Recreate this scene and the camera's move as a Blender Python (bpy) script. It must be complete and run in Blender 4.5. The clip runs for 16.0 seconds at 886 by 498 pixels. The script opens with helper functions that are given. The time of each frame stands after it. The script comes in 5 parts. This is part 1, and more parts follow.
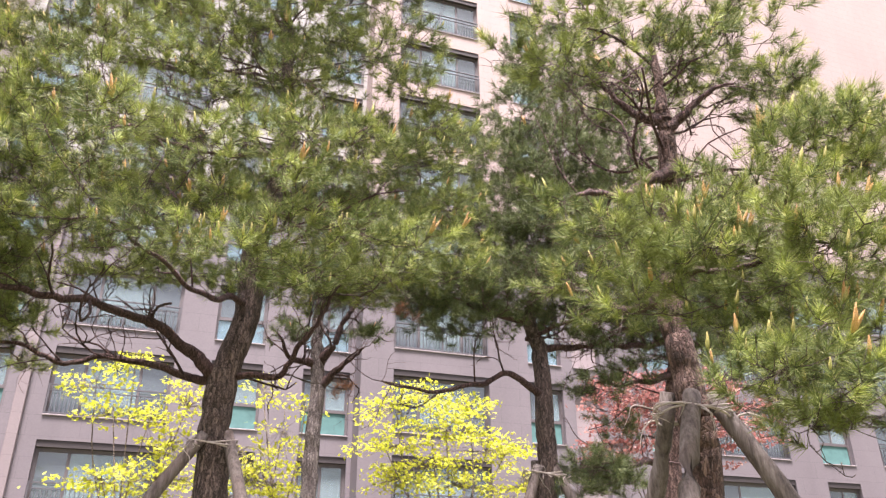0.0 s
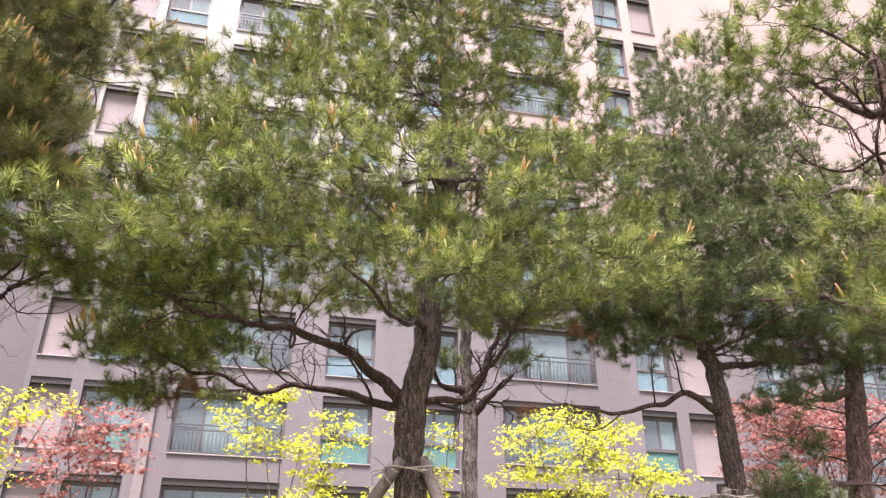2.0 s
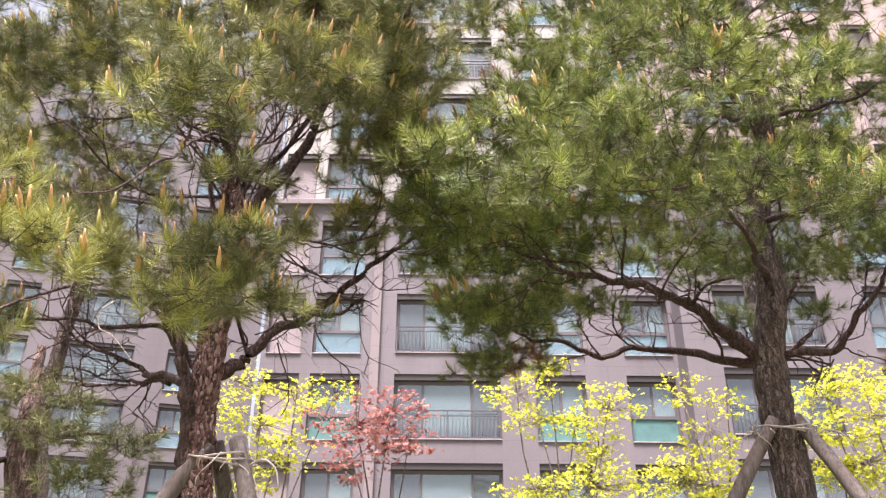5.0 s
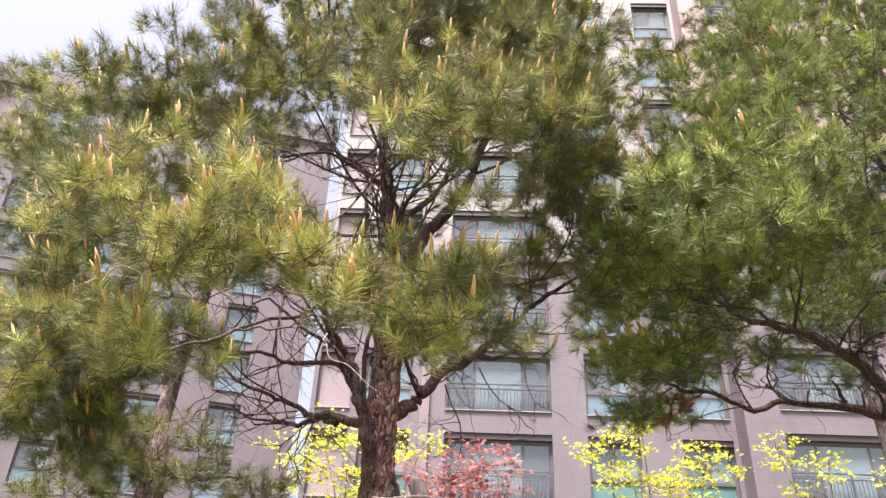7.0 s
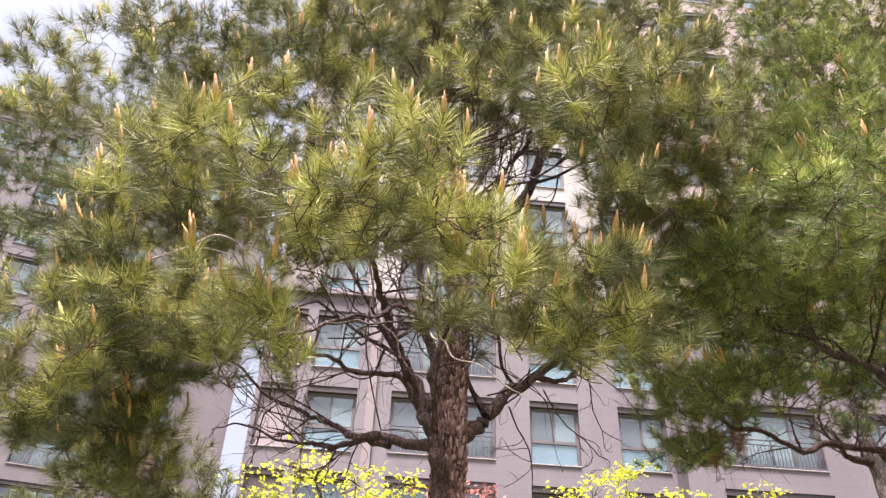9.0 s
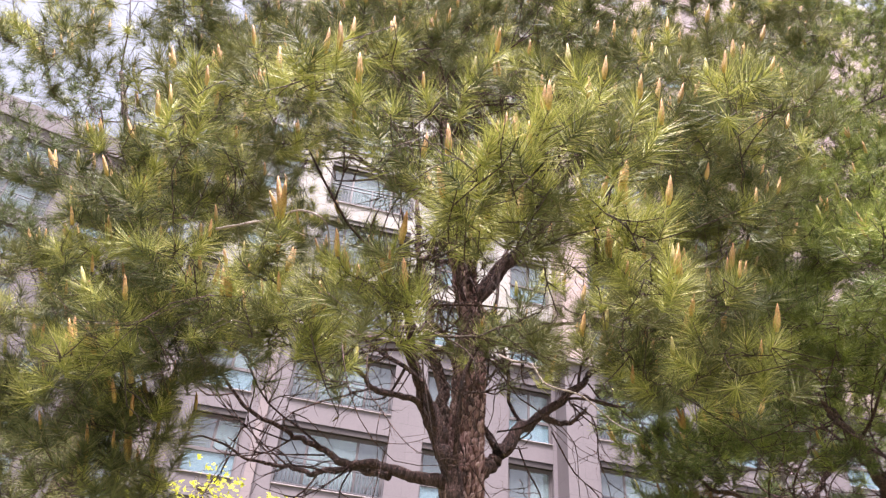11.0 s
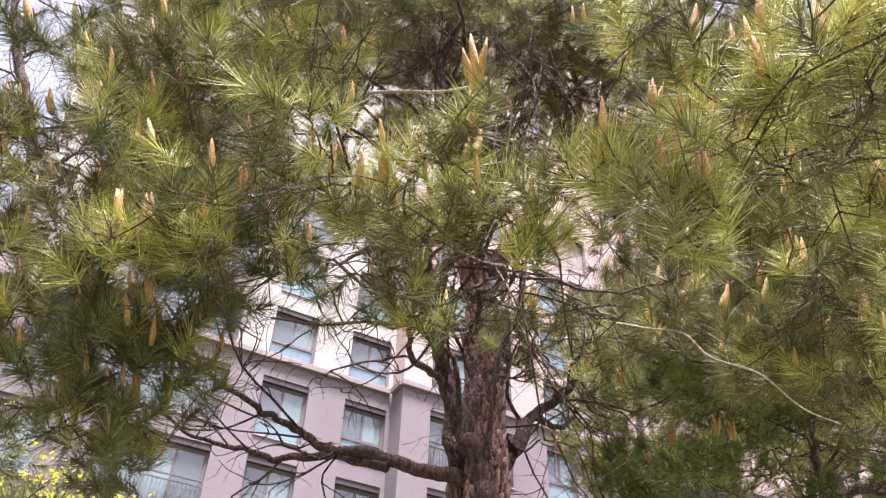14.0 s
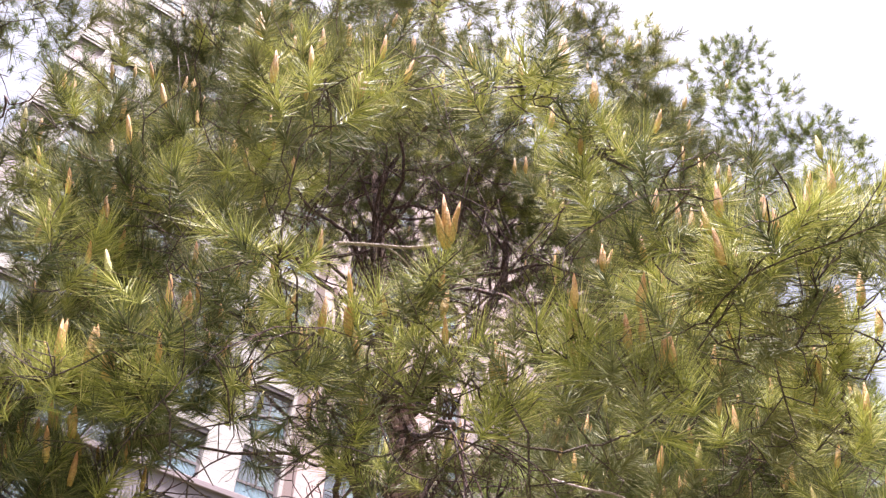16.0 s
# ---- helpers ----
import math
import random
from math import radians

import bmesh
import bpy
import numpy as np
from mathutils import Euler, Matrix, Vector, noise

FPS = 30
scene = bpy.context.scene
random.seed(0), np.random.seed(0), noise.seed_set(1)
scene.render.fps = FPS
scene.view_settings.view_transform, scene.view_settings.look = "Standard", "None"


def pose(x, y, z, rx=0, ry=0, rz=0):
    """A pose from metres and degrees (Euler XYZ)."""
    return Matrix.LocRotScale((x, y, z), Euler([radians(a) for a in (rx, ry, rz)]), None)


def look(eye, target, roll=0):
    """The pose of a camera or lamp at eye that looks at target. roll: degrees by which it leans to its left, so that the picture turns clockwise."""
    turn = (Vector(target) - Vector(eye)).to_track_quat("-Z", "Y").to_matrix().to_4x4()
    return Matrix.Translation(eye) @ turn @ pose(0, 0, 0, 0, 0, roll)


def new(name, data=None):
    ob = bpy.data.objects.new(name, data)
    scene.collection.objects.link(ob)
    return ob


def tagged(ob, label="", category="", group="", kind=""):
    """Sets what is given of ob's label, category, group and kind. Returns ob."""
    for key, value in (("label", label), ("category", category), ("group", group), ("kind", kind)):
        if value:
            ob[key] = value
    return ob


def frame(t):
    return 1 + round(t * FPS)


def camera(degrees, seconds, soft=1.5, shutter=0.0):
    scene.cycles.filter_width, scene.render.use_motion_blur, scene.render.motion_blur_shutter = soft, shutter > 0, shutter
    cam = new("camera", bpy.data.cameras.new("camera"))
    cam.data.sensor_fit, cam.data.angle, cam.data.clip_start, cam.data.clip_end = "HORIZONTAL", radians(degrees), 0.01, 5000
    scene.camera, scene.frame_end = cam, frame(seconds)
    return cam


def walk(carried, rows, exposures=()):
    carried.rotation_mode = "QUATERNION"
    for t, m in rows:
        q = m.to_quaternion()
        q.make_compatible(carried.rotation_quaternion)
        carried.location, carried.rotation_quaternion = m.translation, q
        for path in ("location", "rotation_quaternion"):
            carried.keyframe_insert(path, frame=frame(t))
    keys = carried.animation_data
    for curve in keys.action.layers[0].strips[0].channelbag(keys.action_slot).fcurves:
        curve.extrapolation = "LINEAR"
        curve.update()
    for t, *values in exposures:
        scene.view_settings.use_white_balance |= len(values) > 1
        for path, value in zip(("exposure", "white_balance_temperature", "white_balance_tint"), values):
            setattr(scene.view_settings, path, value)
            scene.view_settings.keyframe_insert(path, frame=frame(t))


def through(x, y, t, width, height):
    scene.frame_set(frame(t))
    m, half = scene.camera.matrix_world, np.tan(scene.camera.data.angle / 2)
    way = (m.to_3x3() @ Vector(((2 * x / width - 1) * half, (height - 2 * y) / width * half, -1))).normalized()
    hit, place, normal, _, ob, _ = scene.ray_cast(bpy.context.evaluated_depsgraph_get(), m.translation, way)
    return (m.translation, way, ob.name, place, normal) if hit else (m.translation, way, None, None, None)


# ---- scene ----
cam = camera(58.8, 16.0, soft=1.3)
PATH = [
    (0, (0.178, 0.126, 1.561), (0.78, 1.823, 2.431), -0.4),
    (0.5, (-0.014, 0.216, 1.56), (0.525, 1.918, 2.461), -0.4),
    (1, (-0.226, 0.259, 1.554), (0.257, 1.963, 2.485), -0.5),
    (1.5, (-0.379, 0.321, 1.504), (0.058, 2.026, 2.453), -0.3),
    (2, (-0.528, 0.447, 1.508), (-0.13, 2.164, 2.453), 0.0),
    (2.5, (-0.709, 0.556, 1.495), (-0.353, 2.293, 2.419), 0.0),
    (3, (-0.964, 0.648, 1.457), (-0.668, 2.401, 2.373), -0.3),
    (3.5, (-1.127, 0.718, 1.492), (-0.954, 2.497, 2.389), 0.4),
    (4, (-1.316, 0.83, 1.463), (-1.245, 2.607, 2.377), 0.5),
    (4.2, (-1.39, 0.867, 1.519), (-1.346, 2.651, 2.421), 0.2),
    (6.3, (-2.172, 0.973, 1.407), (-2.225, 2.73, 2.362), 1.7),
    (6.5, (-2.254, 0.99, 1.412), (-2.313, 2.737, 2.385), 2.0),
    (7, (-2.495, 1.034, 1.408), (-2.57, 2.745, 2.442), 2.7),
    (7.5, (-2.658, 1.108, 1.406), (-2.74, 2.786, 2.492), 3.5),
    (8, (-2.827, 1.255, 1.418), (-2.888, 2.913, 2.536), 3.8),
    (8.5, (-3.012, 1.393, 1.399), (-2.998, 3.04, 2.534), 3.1),
    (9, (-3.221, 1.501, 1.413), (-3.123, 3.143, 2.551), 2.7),
    (9.2, (-3.286, 1.557, 1.418), (-3.153, 3.199, 2.553), 2.8),
    (11.3, (-3.829, 2.008, 1.493), (-3.459, 3.534, 2.732), 4.3),
    (11.5, (-3.837, 2.083, 1.501), (-3.453, 3.603, 2.742), 4.2),
    (12, (-3.884, 2.223, 1.505), (-3.466, 3.736, 2.744), 3.8),
    (12.5, (-4.014, 2.345, 1.512), (-3.541, 3.85, 2.741), 3.2),
    (13, (-4.176, 2.48, 1.536), (-3.631, 3.962, 2.764), 2.8),
    (13.5, (-4.274, 2.615, 1.532), (-3.643, 4.044, 2.781), 2.7),
    (14, (-4.357, 2.728, 1.55), (-3.634, 4.072, 2.843), 2.2),
    (14.5, (-4.427, 2.784, 1.569), (-3.648, 4.044, 2.913), 2.0),
    (15, (-4.449, 2.793, 1.577), (-3.641, 3.965, 2.982), 1.5),
    (15.5, (-4.465, 2.778, 1.592), (-3.654, 3.874, 3.056), 0.7),
    (16, (-4.49, 2.743, 1.606), (-3.681, 3.785, 3.109), -0.2),
]
EXPOSURE = 2.04
BALANCE = (6250, 17)
LATE_BALANCE = (6100, 22)
CLOUD = 0.155
SUN, SUN_ELEVATION, SUN_AZIMUTH = 5.0, 74, 200
NEIGHBOUR = (-11.38, 40.0, 11)
walk(cam, [(t, look(eye, target, roll)) for t, eye, target, roll in PATH], exposures=[(0.0, EXPOSURE, *BALANCE), (10.0, EXPOSURE, *BALANCE), (12.0, EXPOSURE + 0.12, *LATE_BALANCE), (16.0, EXPOSURE + 0.18, *LATE_BALANCE)])

# ---- light: bright overcast sky with a weak, wide sun ----
world = bpy.data.worlds.new("overcast_sky")
scene.world = world
world.use_nodes = True
wn, wl = world.node_tree.nodes, world.node_tree.links
wn.clear()
sky = wn.new("ShaderNodeTexSky")
sky.sky_type, sky.sun_disc = "NISHITA", False
sky.sun_elevation, sky.sun_rotation = radians(SUN_ELEVATION), radians(SUN_AZIMUTH)
sky.air_density, sky.dust_density, sky.ozone_density = 0.5, 8.0, 1.0
sky_bg = wn.new("ShaderNodeBackground")
sky_bg.inputs["Strength"].default_value = 0.05
wl.new(sky.outputs[0], sky_bg.inputs["Color"])
cloud_bg = wn.new("ShaderNodeBackground")
cloud_bg.inputs["Color"].default_value = (0.97, 0.975, 1.0, 1)
cloud_bg.inputs["Strength"].default_value = CLOUD
adder = wn.new("ShaderNodeAddShader")
wl.new(sky_bg.outputs[0], adder.inputs[0])
wl.new(cloud_bg.outputs[0], adder.inputs[1])
world_out = wn.new("ShaderNodeOutputWorld")
wl.new(adder.outputs[0], world_out.inputs["Surface"])

sun_data = bpy.data.lights.new("sun", "SUN")
sun_data.energy, sun_data.angle, sun_data.color = SUN, radians(14), (1.0, 0.945, 0.885)
sun = new("sun", sun_data)
sa, se = radians(SUN_AZIMUTH), radians(SUN_ELEVATION)
sun_dir = Vector((math.sin(sa) * math.cos(se), math.cos(sa) * math.cos(se), math.sin(se)))
sun.matrix_world = look(sun_dir * 60, (0, 0, 0))


# ---- materials ----
def material(name, rough=0.7, metal=0.0):
    m = bpy.data.materials.new(name)
    m.use_nodes = True
    n, l = m.node_tree.nodes, m.node_tree.links
    b = n["Principled BSDF"]
    b.inputs["Roughness"].default_value, b.inputs["Metallic"].default_value = rough, metal
    return m, n, l, b


def ramp(n, l, src, stops, dst=None):
    r = n.new("ShaderNodeValToRGB")
    while len(r.color_ramp.elements) < len(stops):
        r.color_ramp.elements.new(0.5)
    for e, (p, c) in zip(r.color_ramp.elements, stops):
        e.position, e.color = p, (*c, 1)
    l.new(src, r.inputs["Fac"])
    if dst is not None:
        l.new(r.outputs["Color"], dst)
    return r.outputs["Color"]


def noise_tex(n, l, scale, detail=4.0, stretch=(1, 1, 1), rough=0.55):
    tc, mp, nz = n.new("ShaderNodeTexCoord"), n.new("ShaderNodeMapping"), n.new("ShaderNodeTexNoise")
    mp.inputs["Scale"].default_value = stretch
    nz.inputs["Scale"].default_value, nz.inputs["Detail"].default_value, nz.inputs["Roughness"].default_value = scale, detail, rough
    l.new(tc.outputs["Object"], mp.inputs["Vector"])
    l.new(mp.outputs["Vector"], nz.inputs["Vector"])
    return nz.outputs["Fac"]


def mix(n, l, a, b, fac, kind="MIX"):
    m = n.new("ShaderNodeMix")
    m.data_type, m.blend_type = "RGBA", kind
    for sock, v in ((m.inputs[0], fac), (m.inputs[6], a), (m.inputs[7], b)):
        if hasattr(v, "links"):
            l.new(v, sock)
        else:
            sock.default_value = v if isinstance(v, float) else (*v, 1)
    return m.outputs[2]


def bump(n, l, b, height, strength, dist=0.02):
    bp = n.new("ShaderNodeBump")
    bp.inputs["Strength"].default_value, bp.inputs["Distance"].default_value = strength, dist
    l.new(height, bp.inputs["Height"])
    l.new(bp.outputs["Normal"], b.inputs["Normal"])


def leaf_material(name, stops, through=0.13, rough=0.55, patch=None, patch_scale=1.2):
    """Thin foliage: each needle or leaf has its own tone, and some light passes through it."""
    m, n, l, b = material(name, rough)
    geo = n.new("ShaderNodeNewGeometry")
    col = ramp(n, l, geo.outputs["Random Per Island"], stops)
    if patch:
        col = mix(n, l, col, patch, ramp(n, l, noise_tex(n, l, patch_scale, 2.0), [(0.45, (0, 0, 0)), (0.7, (0.75, 0.75, 0.75))]))
    l.new(col, b.inputs["Base Color"])
    b.inputs["Specular IOR Level"].default_value = 0.3
    tr = n.new("ShaderNodeBsdfTranslucent")
    l.new(col, tr.inputs["Color"])
    ms = n.new("ShaderNodeMixShader")
    ms.inputs[0].default_value = through
    l.new(b.outputs[0], ms.inputs[1])
    l.new(tr.outputs[0], ms.inputs[2])
    l.new(ms.outputs[0], n["Material Output"].inputs["Surface"])
    return m


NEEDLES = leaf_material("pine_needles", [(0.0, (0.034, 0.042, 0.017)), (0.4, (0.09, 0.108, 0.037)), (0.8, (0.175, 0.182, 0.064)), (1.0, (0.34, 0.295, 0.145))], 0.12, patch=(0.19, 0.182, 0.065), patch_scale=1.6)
# both fresh kinds: new growth, painted paler still to look lit from above
NEEDLES_FRESH_LIT = leaf_material("fresh_lit_pine_needles", [(0.0, (0.15, 0.165, 0.04)), (0.4, (0.32, 0.335, 0.08)), (0.8, (0.49, 0.48, 0.135)), (1.0, (0.68, 0.6, 0.28))], 0.14)
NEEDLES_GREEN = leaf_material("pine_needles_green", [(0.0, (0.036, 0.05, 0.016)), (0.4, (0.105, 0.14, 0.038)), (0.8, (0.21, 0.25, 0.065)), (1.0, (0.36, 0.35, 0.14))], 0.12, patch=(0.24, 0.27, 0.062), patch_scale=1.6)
NEEDLES_FRESH_LIT_GREEN = leaf_material("fresh_lit_green_needles", [(0.0, (0.13, 0.165, 0.036)), (0.4, (0.28, 0.335, 0.07)), (0.8, (0.44, 0.48, 0.115)), (1.0, (0.6, 0.57, 0.24))], 0.14)
NEEDLES_FAR = leaf_material("pine_needles_dark", [(0.0, (0.045, 0.06, 0.025)), (0.5, (0.105, 0.13, 0.047)), (1.0, (0.2, 0.22, 0.085))])
DEAD = leaf_material("dead_needles", [(0.0, (0.2, 0.09, 0.05)), (1.0, (0.36, 0.18, 0.09))])
YELLOW = leaf_material("yellow_green_leaves", [(0.0, (0.36, 0.39, 0.03)), (0.5, (0.52, 0.53, 0.045)), (1.0, (0.68, 0.64, 0.1))], 0.5)
RED = leaf_material("red_maple_leaves", [(0.0, (0.22, 0.075, 0.07)), (0.6, (0.36, 0.14, 0.13)), (1.0, (0.45, 0.25, 0.21))], 0.45)


def bark_material(name, dark, mid, light, scale=1.0, depth=1.0):
    """Scaly bark: upright flakes, each of its own tone, with dark cracks between them, and a fine grain."""
    m, n, l, b = material(name, 0.9)
    tc, mp, warp = n.new("ShaderNodeTexCoord"), n.new("ShaderNodeMapping"), n.new("ShaderNodeTexNoise")
    warp.inputs["Scale"].default_value, warp.inputs["Detail"].default_value = 22 * scale, 4.0
    mp.inputs["Scale"].default_value = (1, 1, 0.25)
    l.new(tc.outputs["Object"], warp.inputs["Vector"])
    l.new(tc.outputs["Object"], mp.inputs["Vector"])
    add = n.new("ShaderNodeVectorMath")
    add.operation = "MULTIPLY_ADD"
    add.inputs[1].default_value = (0.06 / scale,) * 3
    l.new(warp.outputs["Color"], add.inputs[0])
    l.new(mp.outputs["Vector"], add.inputs[2])
    edge, cell = n.new("ShaderNodeTexVoronoi"), n.new("ShaderNodeTexVoronoi")
    edge.feature = "DISTANCE_TO_EDGE"
    for vo in (edge, cell):
        vo.inputs["Scale"].default_value = 52 * scale
        l.new(add.outputs[0], vo.inputs["Vector"])
    sep = n.new("ShaderNodeSeparateColor")
    l.new(cell.outputs["Color"], sep.inputs[0])
    tone = noise_tex(n, l, 46 * scale, 6.0, (1, 1, 0.2), 0.75)
    fine = noise_tex(n, l, 170 * scale, 4.0, (1, 1, 0.4))
    both = n.new("ShaderNodeMath")
    both.operation = "MULTIPLY_ADD"
    both.inputs[1].default_value = 0.3
    l.new(sep.outputs[0], both.inputs[0])
    l.new(tone, both.inputs[2])
    col = ramp(n, l, both.outputs[0], [(0.42, dark), (0.6, mid), (0.86, light)])
    col = mix(n, l, dark, col, ramp(n, l, edge.outputs["Distance"], [(0.0, (0.15, 0.15, 0.15)), (0.05, (0.6, 0.6, 0.6)), (0.16, (1, 1, 1))]))
    l.new(mix(n, l, col, ramp(n, l, fine, [(0.25, (0.55, 0.53, 0.51)), (0.75, (1.25, 1.22, 1.18))]), 0.7, "MULTIPLY"), b.inputs["Base Color"])
    h = mix(n, l, ramp(n, l, edge.outputs["Distance"], [(0.0, (0, 0, 0)), (0.2, (1, 1, 1))]), both.outputs[0], 0.55)
    bump(n, l, b, h, 1.0, 0.03 * depth / scale)
    return m


def plate_material():
    """Flaking bark: every scale has its own pinkish-grey or rust tone."""
    m, n, l, b = material("bark_scales", 0.9)
    geo = n.new("ShaderNodeNewGeometry")
    col = ramp(n, l, geo.outputs["Random Per Island"], [(0.0, (0.07, 0.031, 0.03)), (0.4, (0.185, 0.096, 0.09)), (0.75, (0.29, 0.175, 0.168)), (1.0, (0.42, 0.29, 0.28))])
    grain = noise_tex(n, l, 120, 4.0, (1, 1, 0.35))
    l.new(mix(n, l, col, ramp(n, l, grain, [(0.3, (0.6, 0.57, 0.55)), (0.7, (1.2, 1.18, 1.15))]), 0.8, "MULTIPLY"), b.inputs["Base Color"])
    bump(n, l, b, grain, 0.6, 0.008)
    return m


PLATE = plate_material()


def timber_material():
    """Weathered round timber: silvery grain along the pole, dark checks and a few knots."""
    m, n, l, b = material("weathered_timber", 0.9)
    broad, streak, fine = noise_tex(n, l, 3.0, 3.0), noise_tex(n, l, 38, 5.0, (1, 1, 0.09), 0.7), noise_tex(n, l, 150, 4.0, (1, 1, 0.2))
    col = ramp(n, l, streak, [(0.3, (0.06, 0.046, 0.042)), (0.48, (0.16, 0.125, 0.115)), (0.75, (0.3, 0.25, 0.235))])
    col = mix(n, l, col, (0.13, 0.085, 0.07), ramp(n, l, broad, [(0.5, (0, 0, 0)), (0.75, (0.6, 0.6, 0.6))]))
    l.new(mix(n, l, col, ramp(n, l, fine, [(0.3, (0.65, 0.65, 0.65)), (0.7, (1.15, 1.15, 1.15))]), 0.7, "MULTIPLY"), b.inputs["Base Color"])
    bump(n, l, b, streak, 0.8, 0.012)
    return m


BARK = bark_material("pine_bark", (0.032, 0.022, 0.02), (0.135, 0.09, 0.08), (0.31, 0.225, 0.2))
BARK_RED = bark_material("pine_bark_red", (0.04, 0.021, 0.019), (0.165, 0.092, 0.08), (0.36, 0.235, 0.205))
BARK_PALE = bark_material("lichen_grey_bark", (0.06, 0.045, 0.044), (0.23, 0.18, 0.175), (0.44, 0.37, 0.36))
LIMB = bark_material("pine_limb_bark", (0.024, 0.0125, 0.0125), (0.092, 0.047, 0.045), (0.22, 0.128, 0.12), 2.0, 0.8)
TWIG = bark_material("pine_twig_bark", (0.04, 0.026, 0.02), (0.115, 0.078, 0.06), (0.2, 0.15, 0.115), 3.0)
THIN = bark_material("maple_bark", (0.1, 0.07, 0.06), (0.22, 0.17, 0.15), (0.36, 0.3, 0.27), 2.0)
PALE_TWIG = bark_material("bare_twig", (0.3, 0.22, 0.18), (0.46, 0.37, 0.32), (0.6, 0.52, 0.46), 3.0)


def candle_material(name, low, high):
    m, n, l, b = material(name, 0.65)
    tc, sp = n.new("ShaderNodeTexCoord"), n.new("ShaderNodeSeparateXYZ")
    l.new(tc.outputs["Generated"], sp.inputs[0])
    col = ramp(n, l, sp.outputs["Z"], [(0.1, low), (0.85, high)])
    info = n.new("ShaderNodeObjectInfo")
    speck = ramp(n, l, noise_tex(n, l, 260, 3.0), [(0.35, (0.7, 0.62, 0.5)), (0.65, (1.2, 1.2, 1.15))])
    col = mix(n, l, col, speck, 1.0, "MULTIPLY")
    l.new(mix(n, l, col, ramp(n, l, info.outputs["Random"], [(0.0, (0.85, 0.8, 0.8)), (1.0, (1.2, 1.2, 1.3))]), 1.0, "MULTIPLY"), b.inputs["Base Color"])
    bump(n, l, b, noise_tex(n, l, 420, 3.0), 0.8, 0.004)
    b.inputs["Subsurface Weight"].default_value = 0.15
    b.inputs["Subsurface Radius"].default_value = (0.01, 0.006, 0.003)
    return m


CANDLE = candle_material("young_shoot", (0.46, 0.33, 0.095), (0.46, 0.25, 0.1))
CANDLE_PALE = candle_material("pale_young_shoot", (0.36, 0.37, 0.1), (0.46, 0.41, 0.15))


def wall_material(name, a, b_, stain, joint_z=0.7):
    m, n, l, b = material(name, 0.75)
    broad = noise_tex(n, l, 0.35, 3.0, (1, 1, 0.4))
    grain = noise_tex(n, l, 22, 5.0)
    col = ramp(n, l, broad, [(0.3, a), (0.7, b_)])
    col = mix(n, l, col, ramp(n, l, grain, [(0.3, (0.86, 0.86, 0.86)), (0.7, (1.06, 1.06, 1.06))]), 0.7, "MULTIPLY")
    streak = noise_tex(n, l, 1.6, 3.0, (1, 1, 0.07))
    col = mix(n, l, col, stain, ramp(n, l, streak, [(0.55, (0, 0, 0)), (0.85, (0.35, 0.35, 0.35))]))
    # level joints between the stone courses
    tc, br = n.new("ShaderNodeTexCoord"), n.new("ShaderNodeTexBrick")
    mp = n.new("ShaderNodeMapping")
    mp.inputs["Rotation"].default_value = (radians(90), 0, 0)
    l.new(tc.outputs["Object"], mp.inputs["Vector"])
    l.new(mp.outputs["Vector"], br.inputs["Vector"])
    br.inputs["Scale"].default_value = 1.0
    br.inputs["Mortar Size"].default_value = 0.008
    br.inputs["Brick Width"].default_value, br.inputs["Row Height"].default_value = joint_z * 2.4, joint_z
    br.inputs["Color1"].default_value, br.inputs["Color2"].default_value, br.inputs["Mortar"].default_value = (1, 1, 1, 1), (0.96, 0.96, 0.96, 1), (0.75, 0.75, 0.75, 1)
    l.new(mix(n, l, col, br.outputs["Color"], 0.8, "MULTIPLY"), b.inputs["Base Color"])
    bump(n, l, b, mix(n, l, br.outputs["Color"], grain, 0.25), 0.3, 0.01)
    return m


STONE = wall_material("mauve_grey_stone", (0.138, 0.114, 0.127), (0.166, 0.139, 0.154), (0.1, 0.084, 0.094), 0.6)
STONE_DARK = wall_material("darker_mauve_stone", (0.18, 0.14, 0.15), (0.22, 0.175, 0.182), (0.14, 0.11, 0.12), 0.6)
CREAM = wall_material("cream_panel", (0.3, 0.272, 0.262), (0.345, 0.315, 0.3), (0.255, 0.232, 0.222), 0.34)
PINK = wall_material("pink_panel", (0.34, 0.25, 0.24), (0.39, 0.295, 0.28), (0.285, 0.21, 0.2), 0.34)
MAUVE_PANEL = wall_material("mauve_panel", (0.22, 0.175, 0.185), (0.27, 0.215, 0.225), (0.18, 0.14, 0.15))


def plain(name, colour, rough, metal=0.0, grain=40.0):
    m, n, l, b = material(name, rough, metal)
    f = noise_tex(n, l, grain, 4.0)
    l.new(ramp(n, l, f, [(0.3, tuple(c * 0.8 for c in colour)), (0.7, tuple(min(1, c * 1.15) for c in colour))]), b.inputs["Base Color"])
    return m


FRAME = plain("grey_window_frame", (0.13, 0.11, 0.115), 0.5, 0.3)
# near-black colour stands for the shadow under the window heads
LINTEL_SHADE = plain("lintel_shade", (0.06, 0.048, 0.05), 0.55, 0.4)
RAIL = plain("grey_metal_rail", (0.12, 0.11, 0.12), 0.45, 0.5)
SILL = plain("stone_sill", (0.24, 0.2, 0.21), 0.7)
BLADE = plain("pale_vent_blade", (0.5, 0.45, 0.44), 0.6)
TIMBER = timber_material()
ROPE = plain("pale_rope", (0.46, 0.39, 0.36), 0.9, 0.0, 160)
CURTAIN = plain("pale_curtain", (0.27, 0.34, 0.36), 0.9, 0.0, 3)
